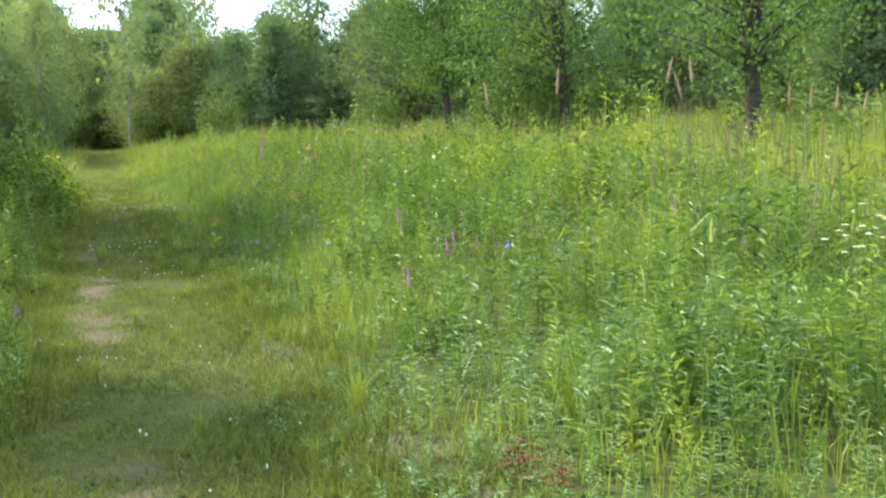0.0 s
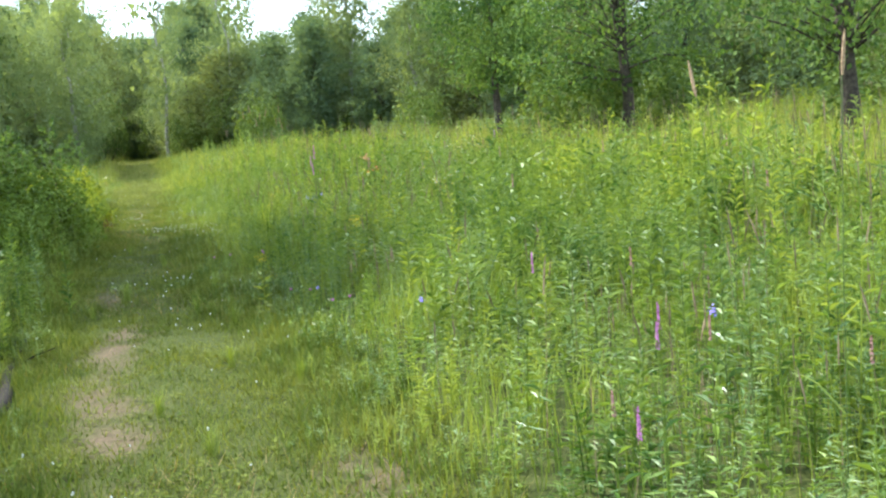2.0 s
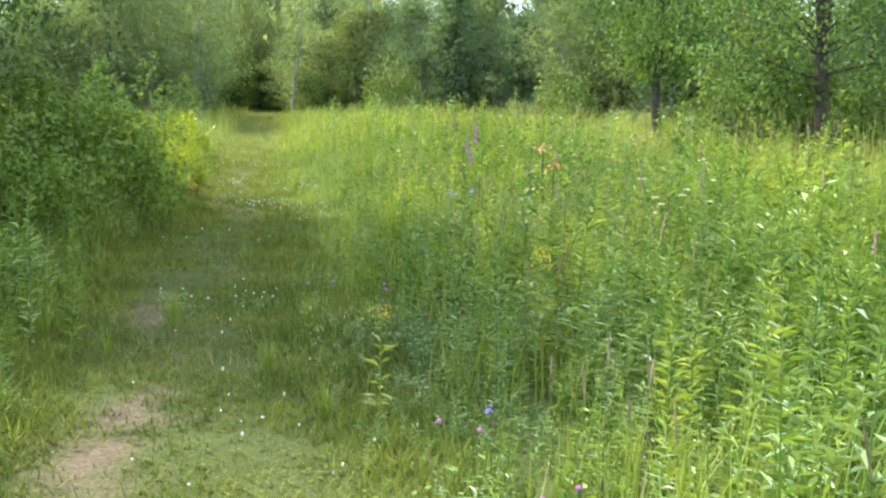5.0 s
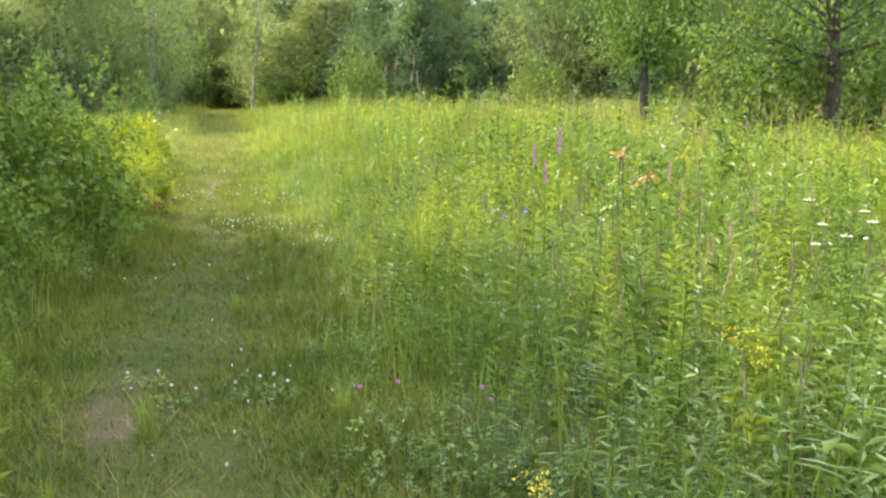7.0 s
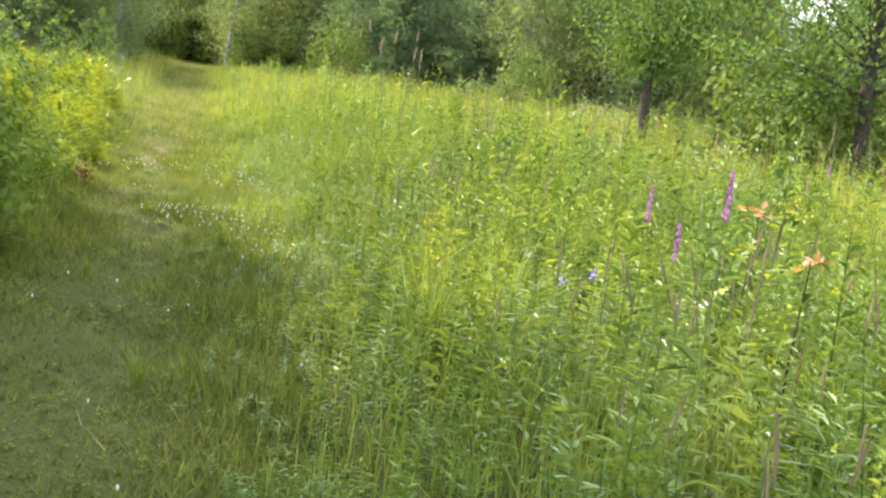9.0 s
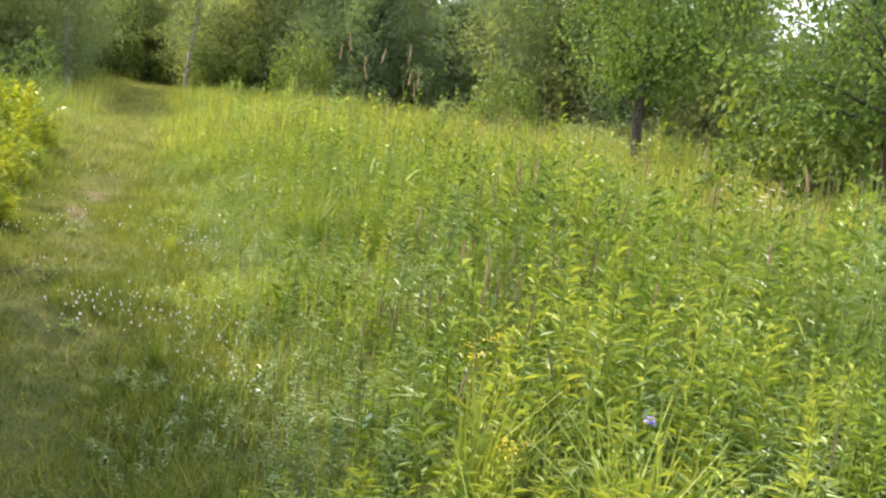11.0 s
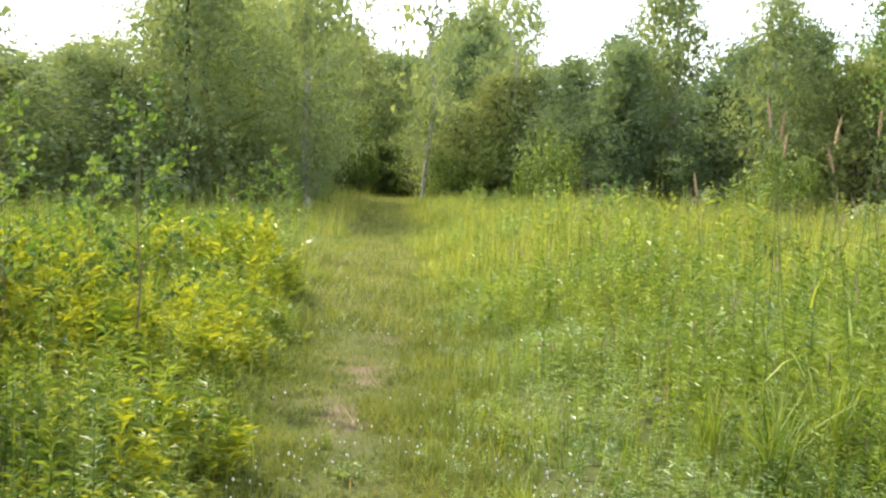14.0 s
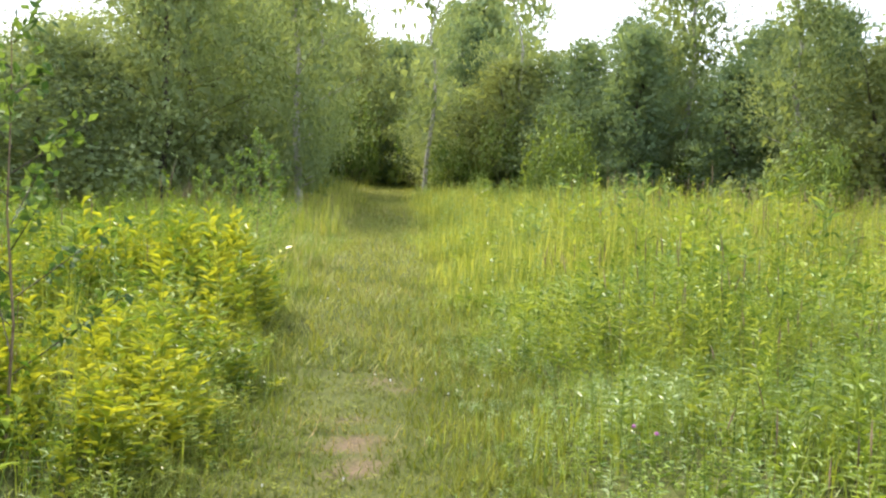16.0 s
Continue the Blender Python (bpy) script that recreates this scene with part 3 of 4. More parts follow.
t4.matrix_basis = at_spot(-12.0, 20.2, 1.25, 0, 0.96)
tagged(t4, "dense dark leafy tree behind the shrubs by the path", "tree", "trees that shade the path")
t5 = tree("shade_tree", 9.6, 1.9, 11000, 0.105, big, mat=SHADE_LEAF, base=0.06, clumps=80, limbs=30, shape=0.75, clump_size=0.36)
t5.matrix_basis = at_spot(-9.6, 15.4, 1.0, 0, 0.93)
tagged(t5, "smaller dark leafy tree placed to shade the path side", "tree", "trees that shade the path")

# unseen tree added out of view, to cast shade on the path's start
unseen_t6 = copy_thing(t5, at_spot(-7.3, 7.7, 0.75, 80))
unseen_t6.matrix_basis = at_spot(-7.3, 7.7, 0.75, 80)
# unseen tree added out of view, to shade the weeds left of the path
unseen_t8 = copy_thing(t5, at_spot(-11.2, 13.6, 1.0, 140, 0.72))
unseen_t8.matrix_basis = at_spot(-11.2, 13.6, 1.0, 140, 0.72)
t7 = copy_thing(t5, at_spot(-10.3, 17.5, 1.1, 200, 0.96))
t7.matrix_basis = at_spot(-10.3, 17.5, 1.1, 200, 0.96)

# ---- grass ----
shaggy = blade(0.0058)
outside = lambda x, y, s: step(-0.25, 0.5, brink(x, y))
P, S = sown(104000, -1.0, 42.0, 0.3, 8.5, lambda x, y, s: outside(x, y, s) * (0.5 + 0.5 * step(7, 3, s)) * (0.3 + 0.7 * step(0.4, 0.65, wave(x, y, 1.0, 41))))
n = len(P)
H = tall(P[:, 0], P[:, 1]) * rng.uniform(0.4, 1.05, n) + 0.05
near_right = scatter(shaggy, P, rng.uniform(0, 6.28, n), rng.uniform(0.6, 1.5, n), H, rng.uniform(0.0, 0.6, n))
P, S = sown(42000, -1.0, 42.0, -6.0, -0.3, outside)
n = len(P)
H = tall(P[:, 0], P[:, 1]) * rng.uniform(0.4, 1.05, n) + 0.05
near_left = scatter(shaggy, P, rng.uniform(0, 6.28, n), rng.uniform(0.6, 1.5, n), H, rng.uniform(0.0, 0.9, n))
stuff("meadow_grass", [near_right, near_left], GRASS, "tall green summer grass of the meadow", "grass")

coarse = thin_blade(0.022)


def far_keep(x, y, s):
    return np.clip(1.3 - (np.hypot(x + 5, y - 12) / 60), 0.25, 1) * step(0.0, 0.4, brink(x, y))


far = []
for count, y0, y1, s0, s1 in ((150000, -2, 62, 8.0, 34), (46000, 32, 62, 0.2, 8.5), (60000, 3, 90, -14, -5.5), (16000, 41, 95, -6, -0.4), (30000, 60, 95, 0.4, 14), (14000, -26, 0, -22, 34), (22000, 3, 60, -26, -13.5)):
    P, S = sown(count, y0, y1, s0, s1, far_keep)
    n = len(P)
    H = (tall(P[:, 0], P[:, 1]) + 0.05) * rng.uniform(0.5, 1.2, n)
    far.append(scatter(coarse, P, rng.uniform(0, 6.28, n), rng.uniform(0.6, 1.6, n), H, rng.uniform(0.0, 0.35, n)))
stuff("far_meadow_grass", far, GRASS_FAR, "tall green grass further out in the meadow, paled for haze", "grass")

# ---- mown path ----
short = thin_blade(0.0085)
P, S = sown(270000, 0.5, 36, -1.3, 1.6, lambda x, y, s: (1 - 0.84 * bare(x, y)) * step(38, 18, y) * step(0.9, 0.2, brink(x, y)))
n = len(P)
high = (0.025 + 0.06 * wave(P[:, 0], P[:, 1], 0.45, 9) + 0.10 * step(-0.4, 0.3, brink(P[:, 0], P[:, 1]))) * rng.uniform(0.4, 1.25, n)
lawn = scatter(short, P, rng.uniform(0, 6.28, n), rng.uniform(0.6, 1.6, n), high, rng.uniform(0.2, 1.2, n))
stuff("path_grass", [lawn], LAWN, "short trodden grass of the mown path", "grass")
P, S = sown(46000, 28, 95, -1.2, 1.2)
n = len(P)
lawn_far = scatter(thin_blade(0.018), P, rng.uniform(0, 6.28, n), rng.uniform(0.6, 1.6, n), rng.uniform(0.05, 0.2, n), rng.uniform(0.2, 1.0, n))
stuff("far_path_grass", [lawn_far], OLIVE, "pale olive trodden grass further down the path", "grass")
P, S = sown(24000, 1, 34, -1.6, 2.5, lambda x, y, s: step(1.2, 0.0, brink(x, y)) * step(0.45, 0.75, wave(x, y, 0.9, 44)))
n = len(P)
dry = scatter(thin_blade(0.006), P, rng.uniform(0, 6.28, n), rng.uniform(0.5, 1.2, n), rng.uniform(0.03, 0.16, n), rng.uniform(0.3, 1.4, n))
stuff("dry_grass", [dry], STRAW, "dead straw-coloured grass in the trodden path", "grass")

P, S = sown(6500, 34, 76, -2.0, 0.9, lambda x, y, s: (0.25 + 0.75 * step(-0.3, -0.9, s)) * step(0.25, 0.6, wave(x, y, 1.6, 45)))
n = len(P)
stuff("pale_dry_grass", [scatter(thin_blade(0.022), P, rng.uniform(0, 6.28, n), rng.uniform(0.6, 1.4, n), rng.uniform(0.15, 0.5, n) * (0.5 + 0.5 * step(-0.5, -1.2, S)), rng.uniform(0.1, 0.6, n))], PALE_STRAW, "pale dry grass where the path nears the wood", "grass")

# ---- weeds ----
wr = np.random.default_rng(3)
golds = [herb(wr, 16, 0.145, 0.034, 0.8) for _ in range(3)]
asters = [herb(wr, 16, 0.155, 0.036, 0.6) for _ in range(3)]
fine_golds = [herb(wr, 34, 0.10, 0.0165, 0.75, 0.006, 0.06, 0.4) for _ in range(3)]
fine_asters = [herb(wr, 28, 0.115, 0.02, 0.4, 0.006, 0.06, 0.5) for _ in range(3)]
broad = [herb(wr, 26, 0.165, 0.036, 1.15, 0.007, 0.1, 0.6) for _ in range(3)]
willow = [herb(wr, 24, 0.15, 0.036, 0.6, 0.007, 0.08, 0.6) for _ in range(2)]
plain = [herb(wr, 18, 0.19, 0.045, 0.7, 0.01, 0.2) for _ in range(2)]
clover = [herb(wr, 9, 0.10, 0.05, 0.3, 0.006, 0.2, 0.8) for _ in range(2)]


def weeds(count, shapes, y0, y1, s0, s1, keep, hmul, hmin=0.10, low=0.0):
    made = []
    for shape in shapes:
        P, S = sown(count // len(shapes), y0, y1, s0, s1, keep)
        n = len(P)
        H = np.maximum(hmin, tall(P[:, 0], P[:, 1]) * hmul * rng.uniform(0.7, 1.3, n))
        made.append(scatter(shape, P, rng.uniform(0, 6.28, n), np.sqrt(H) * rng.uniform(0.7, 1.2, n), H, rng.normal(0, 0.27, n)))
    return made


clumpy = lambda x, y, s: step(0.25, 0.58, wave(x, y, 1.5, 31)) * step(-0.2, 0.35, brink(x, y)) * (0.45 + 0.55 * step(7.5, 3.5, np.abs(s)))
clumpy2 = lambda x, y, s: step(0.28, 0.6, wave(x, y, 1.3, 32)) * step(-0.2, 0.35, brink(x, y)) * (0.45 + 0.55 * step(7.5, 3.5, np.abs(s)))
herbs_left = lambda x, y, s: clumpy(x, y, s) * (1 - 0.45 * step(20.5, 22.5, y) * step(32, 29, y))
golden = lambda x, y, s: step(-0.1, 0.2, brink(x, y)) * step(20.5, 22.0, y) * step(33, 29, y) * step(0.15, 0.5, wave(x, y, 0.9, 33)) * step(5.5, 3.5, -s)
patchy = lambda x, y, s, seed, size: (0.28 + 0.72 * step(0.4, 0.62, wave(x, y, size, seed))) * step(-0.2, 0.35, brink(x, y))
by_path = lambda x, y, s: step(5.6, 4.4, s) * step(31.5, 28.5, y) * step(2.2, 3.2, y)
stuff("meadow_weeds", weeds(6400, golds, 0, 42, 0.5, 9, lambda x, y, s: clumpy(x, y, s) * (1 - 0.5 * step(27, 36, y)) * (1 - by_path(x, y, s)), 1.08) + weeds(3600, golds, 1, 42, -6, -3.0, herbs_left, 1.05) + weeds(4300, fine_golds, 1, 34, -3.2, -0.4, herbs_left, 1.05), WEED, "dense leafy green weeds further from the path", "weeds")
stuff("pale_meadow_weeds", weeds(7500, asters, 0, 42, 0.5, 9, lambda x, y, s: clumpy2(x, y, s) * (1 - by_path(x, y, s)), 0.98) + weeds(3900, fine_asters, 1, 42, -6, -0.4, lambda x, y, s: clumpy2(x, y, s) * (1 - 0.45 * step(20.5, 22.5, y) * step(32, 29, y)), 0.95), WEED_PALE, "pale green narrow-leaved weeds further from the path", "weeds")
stuff("goldenrod_stand", weeds(8000, fine_golds, 2, 32, 0.5, 5.6, lambda x, y, s: patchy(x, y, s, 31, 1.1) * by_path(x, y, s), 1.12, 0.12), WEED, "dense fine-leaved green goldenrod along the path", "weeds")
stuff("aster_stand", weeds(8000, fine_asters, 2, 32, 0.5, 5.6, lambda x, y, s: patchy(x, y, s, 32, 0.95) * by_path(x, y, s), 0.95, 0.12), ASTER, "pale silvery narrow-leaved asters along the path", "weeds")
stuff("yellow_green_weeds", weeds(3900, broad, 20, 33, -6, -0.4, golden, 0.74), GOLD, "yellow-green leafy stems crowding the path", "weeds")
stuff("willow_herbs", weeds(2900, willow, 19, 33, -6, -0.4, lambda x, y, s: golden(x, y, s) * step(0.4, 0.6, wave(x, y, 0.7, 34)), 0.72), WEED, "dark green willow-leaved stems among yellow weeds", "weeds")
stuff("sunny_weeds", weeds(4600, golds, 2, 44, 0.8, 10, lambda x, y, s: (1 - by_path(x, y, s)) * step(0.5, 0.72, wave(x, y, 1.1, 35)) * step(0.0, 0.5, brink(x, y)), 1.2) + weeds(5200, fine_golds, 2, 32, 0.8, 5.6, lambda x, y, s: by_path(x, y, s) * (0.35 + 0.65 * step(9, 14, y)) * step(0.5, 0.7, wave(x, y, 1.1, 35)) * step(0.0, 0.5, brink(x, y)), 1.18) + weeds(2600, plain, 2, 60, 8.5, 30, lambda x, y, s: step(0.45, 0.65, wave(x, y, 2.2, 38)), 1.2), SUNNY, "bright yellow-green goldenrod stems not yet in flower", "weeds")
stuff("distant_weeds", weeds(2400, plain, -2, 58, 8.5, 30, lambda x, y, s: step(0.3, 0.6, wave(x, y, 2.6, 36)), 1.15) + weeds(1500, plain, 41, 70, 0.6, 9, clumpy, 1.15) + weeds(1800, plain, 3, 70, -12, -5.5, clumpy, 1.1), WEED_PALE, "leafy weeds standing further out in the meadow", "weeds")
stuff("path_clover", weeds(7500, clover, 1, 32, -1.2, 1.6, lambda x, y, s: step(0.6, 0.1, brink(x, y)) * (1 - bare(x, y)) * step(0.35, 0.65, wave(x, y, 0.7, 37)), 0.9, 0.05), LAWN, "low clover and plantain in the mown path", "clover")
stuff("low_meadow_weeds", weeds(3600, golds, 1, 34, 0.5, 4.5, lambda x, y, s: step(-0.2, 0.2, brink(x, y)) * step(2.6, 1.2, brink(x, y)), 0.55, 0.08), WEED, "low leafy weeds under the meadow grass", "weeds")

# thin brown seed stalks that stand over the grass
stalk_top = tube([(0, 0, 0.80), (0, 0, 0.9), (0, 0, 1.0)], [0.002, 0.0042, 0.001], 3)
straw_stalk = join([thin_blade(0.005), stalk_top])
made = []
for count, y0, y1, s0, s1 in ((3600, 2, 44, 1.6, 9), (5200, 4, 60, 9, 28), (900, 4, 50, -7, -1.5)):
    P, S = sown(count, y0, y1, s0, s1, lambda x, y, s: step(0.35, 0.7, wave(x, y, 2.2, 47)))
    n = len(P)
    made.append(scatter(straw_stalk, P, rng.uniform(0, 6.28, n), rng.uniform(0.8, 1.5, n), (tall(P[:, 0], P[:, 1]) + 0.18) * rng.uniform(0.9, 1.3, n), rng.uniform(-0.1, 0.2, n)))
stuff("seed_stalks", made, STALK, "thin brown seed stalks above the meadow grass", "grass stalks")

# ---- shrubs on the shaded side of the path ----
sr = np.random.default_rng(21)
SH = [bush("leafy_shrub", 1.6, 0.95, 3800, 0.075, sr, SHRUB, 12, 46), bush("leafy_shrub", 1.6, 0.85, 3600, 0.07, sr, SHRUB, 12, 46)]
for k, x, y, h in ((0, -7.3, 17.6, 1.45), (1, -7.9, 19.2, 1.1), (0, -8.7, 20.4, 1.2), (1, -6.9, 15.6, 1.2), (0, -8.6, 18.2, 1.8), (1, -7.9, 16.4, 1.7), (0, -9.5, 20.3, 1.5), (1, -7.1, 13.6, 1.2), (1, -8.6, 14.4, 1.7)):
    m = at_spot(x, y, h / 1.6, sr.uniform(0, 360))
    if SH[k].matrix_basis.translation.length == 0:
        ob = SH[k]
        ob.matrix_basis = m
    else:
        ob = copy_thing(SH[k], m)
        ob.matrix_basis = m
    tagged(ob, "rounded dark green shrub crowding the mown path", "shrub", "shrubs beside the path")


def sapling(r, height, leaves, leaf):
    """A thin stem with short side twigs and round leaves."""
    root = new("poplar_sapling")
    line = np.array([(0, 0, -0.05), (0.035, 0.01, height * 0.3), (-0.02, 0.03, height * 0.55), (0.025, -0.01, height * 0.8), (0.0, 0.02, height)])
    wood = [tube(line, [0.009, 0.007, 0.0055, 0.004, 0.002], 5)]
    ends, twigs = [], []
    for k in range(14):
        f = 0.18 + 0.8 * k / 14
        az, L = k * 2.4, (1.05 - f) * height * 0.32 + 0.06
        foot = np.array([0.01, 0.02, f * height])
        end = foot + np.array([math.cos(az) * L, math.sin(az) * L, L * 0.7])
        twigs.append(tube([foot, end], [0.004, 0.0015], 3))
        ends += [foot + (end - foot) * u for u in np.linspace(0.3, 1.0, max(2, leaves // 14))]
    part("stem", solid(join(wood), "stem", STALK, True), root)
    for shape in twigs:
        part("twig", solid(shape, "twig", BARK, True), root)
    P = np.array(ends) + r.normal(size=(len(ends), 3)) * 0.035
    part("leaves", solid(leaf_cloud(P, r.normal(size=(len(P), 3)) + np.array([0, 0, 0.4]), leaf * r.uniform(0.7, 1.2, len(P)), r), "leaves", MAPLE), root)
    return root


sap = sapling(sr, 2.0, 490, 0.06)
for i, (x, y, h) in enumerate(((-9.9, 25.0, 2.05), (-10.4, 24.2, 1.9), (-9.3, 22.0, 1.9), (-9.9, 23.0, 1.7), (-13.7, 35.9, 1.8), (-13.2, 35.2, 1.5), (-14.3, 36.3, 1.5), (-10.9, 26.0, 1.5), (-8.9, 21.4, 1.5), (-14.0, 34.8, 1.3))):
    m = at_spot(x, y, h / 2.0, i * 67)
    ob = sap if i == 0 else copy_thing(sap, m)
    ob.matrix_basis = m
    tagged(ob, "young poplar sapling with thin stem among weeds", "sapling", "saplings in the weeds")

# ---- single tall weeds and grass tufts beside the path ----


def tall_weed(r, leaves, length, width, up, mat):
    root = new("tall_weed")
    V, t, q = herb(r, leaves, length, width, up, 0.005, 0.08, 0.45)
    k = 6
    part("stem", mesh("stem", V[:k], (q,), STEM), root)
    part("leaves", mesh("leaves", V[k:], (t - k,), mat), root)
    return root


pr = np.random.default_rng(29)
TALL = [tall_weed(pr, 64, 0.095, 0.018, 0.7, WEED), tall_weed(pr, 60, 0.095, 0.02, 0.45, ASTER), tall_weed(pr, 66, 0.09, 0.017, 0.85, SUNNY)]
spots = []
for cx, cy, count, reach, low, high in ((-0.2, 8.6, 9, 0.5, 0.7, 0.95), (-0.9, 10.6, 10, 0.5, 0.65, 0.9), (0.6, 7.6, 8, 0.6, 0.7, 0.95), (0.9, 9.8, 8, 0.6, 0.8, 1.05), (-2.0, 13.4, 9, 0.5, 0.65, 0.9), (-1.2, 15.2, 8, 0.6, 0.7, 1.0),
                                       (-3.6, 19.4, 10, 0.5, 0.65, 0.9), (-3.0, 21.5, 9, 0.6, 0.7, 0.95), (-8.1, 19.3, 16, 0.45, 0.6, 0.9), (-7.9, 18.4, 10, 0.4, 0.6, 0.85), (-5.2, 11.6, 12, 0.5, 0.7, 0.95), (-4.6, 9.9, 10, 0.5, 0.6, 0.85), (-8.3, 21.3, 14, 0.45, 0.5, 0.75), (-8.9, 22.2, 12, 0.5, 0.6, 0.8), (-4.4, 21.4, 10, 0.5, 0.6, 0.85), (-3.7, 22.6, 10, 0.6, 0.7, 0.95), (-4.7, 23.2, 9, 0.5, 0.6, 0.85), (-3.3, 24.2, 9, 0.6, 0.7, 1.0), (-4.9, 22.2, 8, 0.4, 0.5, 0.75), (-5.2, 25.4, 10, 0.6, 0.6, 0.85), (-6.0, 27.4, 8, 0.5, 0.55, 0.8)):
    for _ in range(count):
        spots.append((cx + pr.normal() * reach * 0.6, cy + pr.normal() * reach * 0.6, pr.uniform(low, high)))
for i, (x, y, h) in enumerate(spots):
    k = int(pr.integers(0, 3))
    m = at_spot(x, y, h, i * 97)
    ob = TALL[k]
    if "label" in ob:
        ob = copy_thing(ob, m)
    ob.matrix_basis = m
    tagged(ob, ("tall dark green leafy weed beside the path", "tall pale green narrow-leaved weed beside the path", "tall yellow-green leafy weed beside the path")[k], "weed", "tall weeds beside the path")


def tuft(r, blades):
    root = new("grass_tuft")
    n = blades
    P = np.stack([r.normal(size=n) * 0.05, r.normal(size=n) * 0.05, np.zeros(n)], 1)
    shape = scatter(blade(0.009), P, r.uniform(0, 6.28, n), r.uniform(0.7, 1.4, n), r.uniform(0.5, 1.0, n), r.uniform(0.1, 0.8, n))
    part("foliage", solid(shape, "foliage", GRASS), root)["kind"] = "stuff"
    return root


TUFT = [tuft(pr, 90), tuft(pr, 70)]
spots = [(-5.6, 23.4, 0.75), (-5.3, 23.9, 0.8), (-5.0, 23.3, 0.75), (-5.9, 23.9, 0.6), (-2.6, 8.4, 0.2), (-2.1, 7.6, 0.22), (-3.4, 12.0, 0.25), (-4.4, 13.1, 0.3), (-4.8, 15.6, 0.25), (-5.6, 19.3, 0.25), (-6.6, 22.6, 0.3), (-4.6, 10.9, 0.35), (-4.9, 12.4, 0.35), (-3.7, 16.2, 0.8), (-3.4, 17.0, 0.85), (-3.9, 17.4, 0.8), (-0.6, 5.4, 0.35), (0.4, 4.8, 0.5), (-1.35, 5.3, 0.2), (-0.7, 4.7, 0.22), (-2.3, 6.6, 0.18), (-1.9, 8.9, 0.24), (-2.5, 9.6, 0.22), (-2.9, 11.3, 0.25), (-3.4, 7.4, 0.22), (-4.4, 12.2, 0.2), (-3.6, 13.4, 0.24), (-5.9, 17.6, 0.2), (-6.6, 20.4, 0.18), (-7.9, 23.6, 0.18)]
for i, (x, y, h) in enumerate(spots):
    m = at_spot(x, y, h * 1.1, i * 61)
    ob = TUFT[i % 2] if i < 2 else copy_thing(TUFT[i % 2], m)
    ob.matrix_basis = m
    tagged(ob, "tuft of long fresh green grass blades", "grass tuft", "grass tufts by the path")

# ---- flowers and seed heads ----


def spike(r, height, length, width, count, petal, mat, leaves=16):
    """A leafy stem that ends in a spike of small petals."""
    root = new("loosestrife" if mat is PURPLE else "faded_loosestrife")
    V, t, q = herb(r, leaves, 0.11, 0.03, 0.4, 0.006)
    V = V * np.array([1, 1, height])
    part("stem", mesh("stem", V, (t, q), WEED), root)
    u = r.uniform(0, 1, count)
    az = r.uniform(0, 6.28, count)
    rad = width * (1 - 0.75 * u) * r.uniform(0.4, 1.0, count)
    P = np.stack([np.cos(az) * rad, np.sin(az) * rad, height - length * 0.3 + length * u], 1)
    N = np.stack([np.cos(az), np.sin(az), np.full(count, 0.4)], 1)
    part("flower_spike", solid(leaf_cloud(P, N, np.full(count, petal), r), "flower_spike", mat), root)
    return root


fr = np.random.default_rng(17)
LOOSE = spike(fr, 1.0, 0.13, 0.010, 90, 0.013, PURPLE)
FADED = spike(fr, 1.0, 0.12, 0.009, 60, 0.013, PINK)
purple_spots = [(-0.51, 7.54, 0.75), (-0.11, 6.17, 0.72), (-0.29, 5.09, 0.68), (1.16, 6.58, 0.8), (-0.14, 5.96, 0.7), (-2.71, 14.55, 1.16), (-2.88, 15.25, 1.06), (-2.8, 14.9, 0.98), (-0.93, 21.5, 1.05)]
faded_spots = [(-0.08, 7.39, 0.78), (-0.33, 5.38, 0.66), (0.02, 5.93, 0.72), (0.4, 5.55, 0.7), (1.43, 13.5, 1.0), (-2.14, 14.6, 1.0), (-2.0, 13.0, 0.9), (0.9, 9.2, 0.9), (1.9, 8.2, 0.85), (-0.6, 11.0, 0.9), (0.3, 14.0, 1.0), (-1.0, 17.5, 1.0), (-4.1, 18.9, 0.8), (-3.3, 18.2, 0.8), (-2.6, 19.6, 0.9), (-1.6, 19.0, 1.0), (-5.6, 26.2, 0.9), (-3.8, 24.0, 1.0)]
for base_ob, spots, label, group in ((LOOSE, purple_spots, "purple loosestrife spike above the meadow grass", "purple flower spikes"), (FADED, faded_spots, "faded pinkish flower spike among the weeds", "faded flower spikes")):
    for i, (x, y, h) in enumerate(spots):
        m = at_spot(x, y, h, i * 101)
        ob = base_ob if i == 0 else copy_thing(base_ob, m)
        ob.matrix_basis = m
        tagged(ob, label, "flower", group)


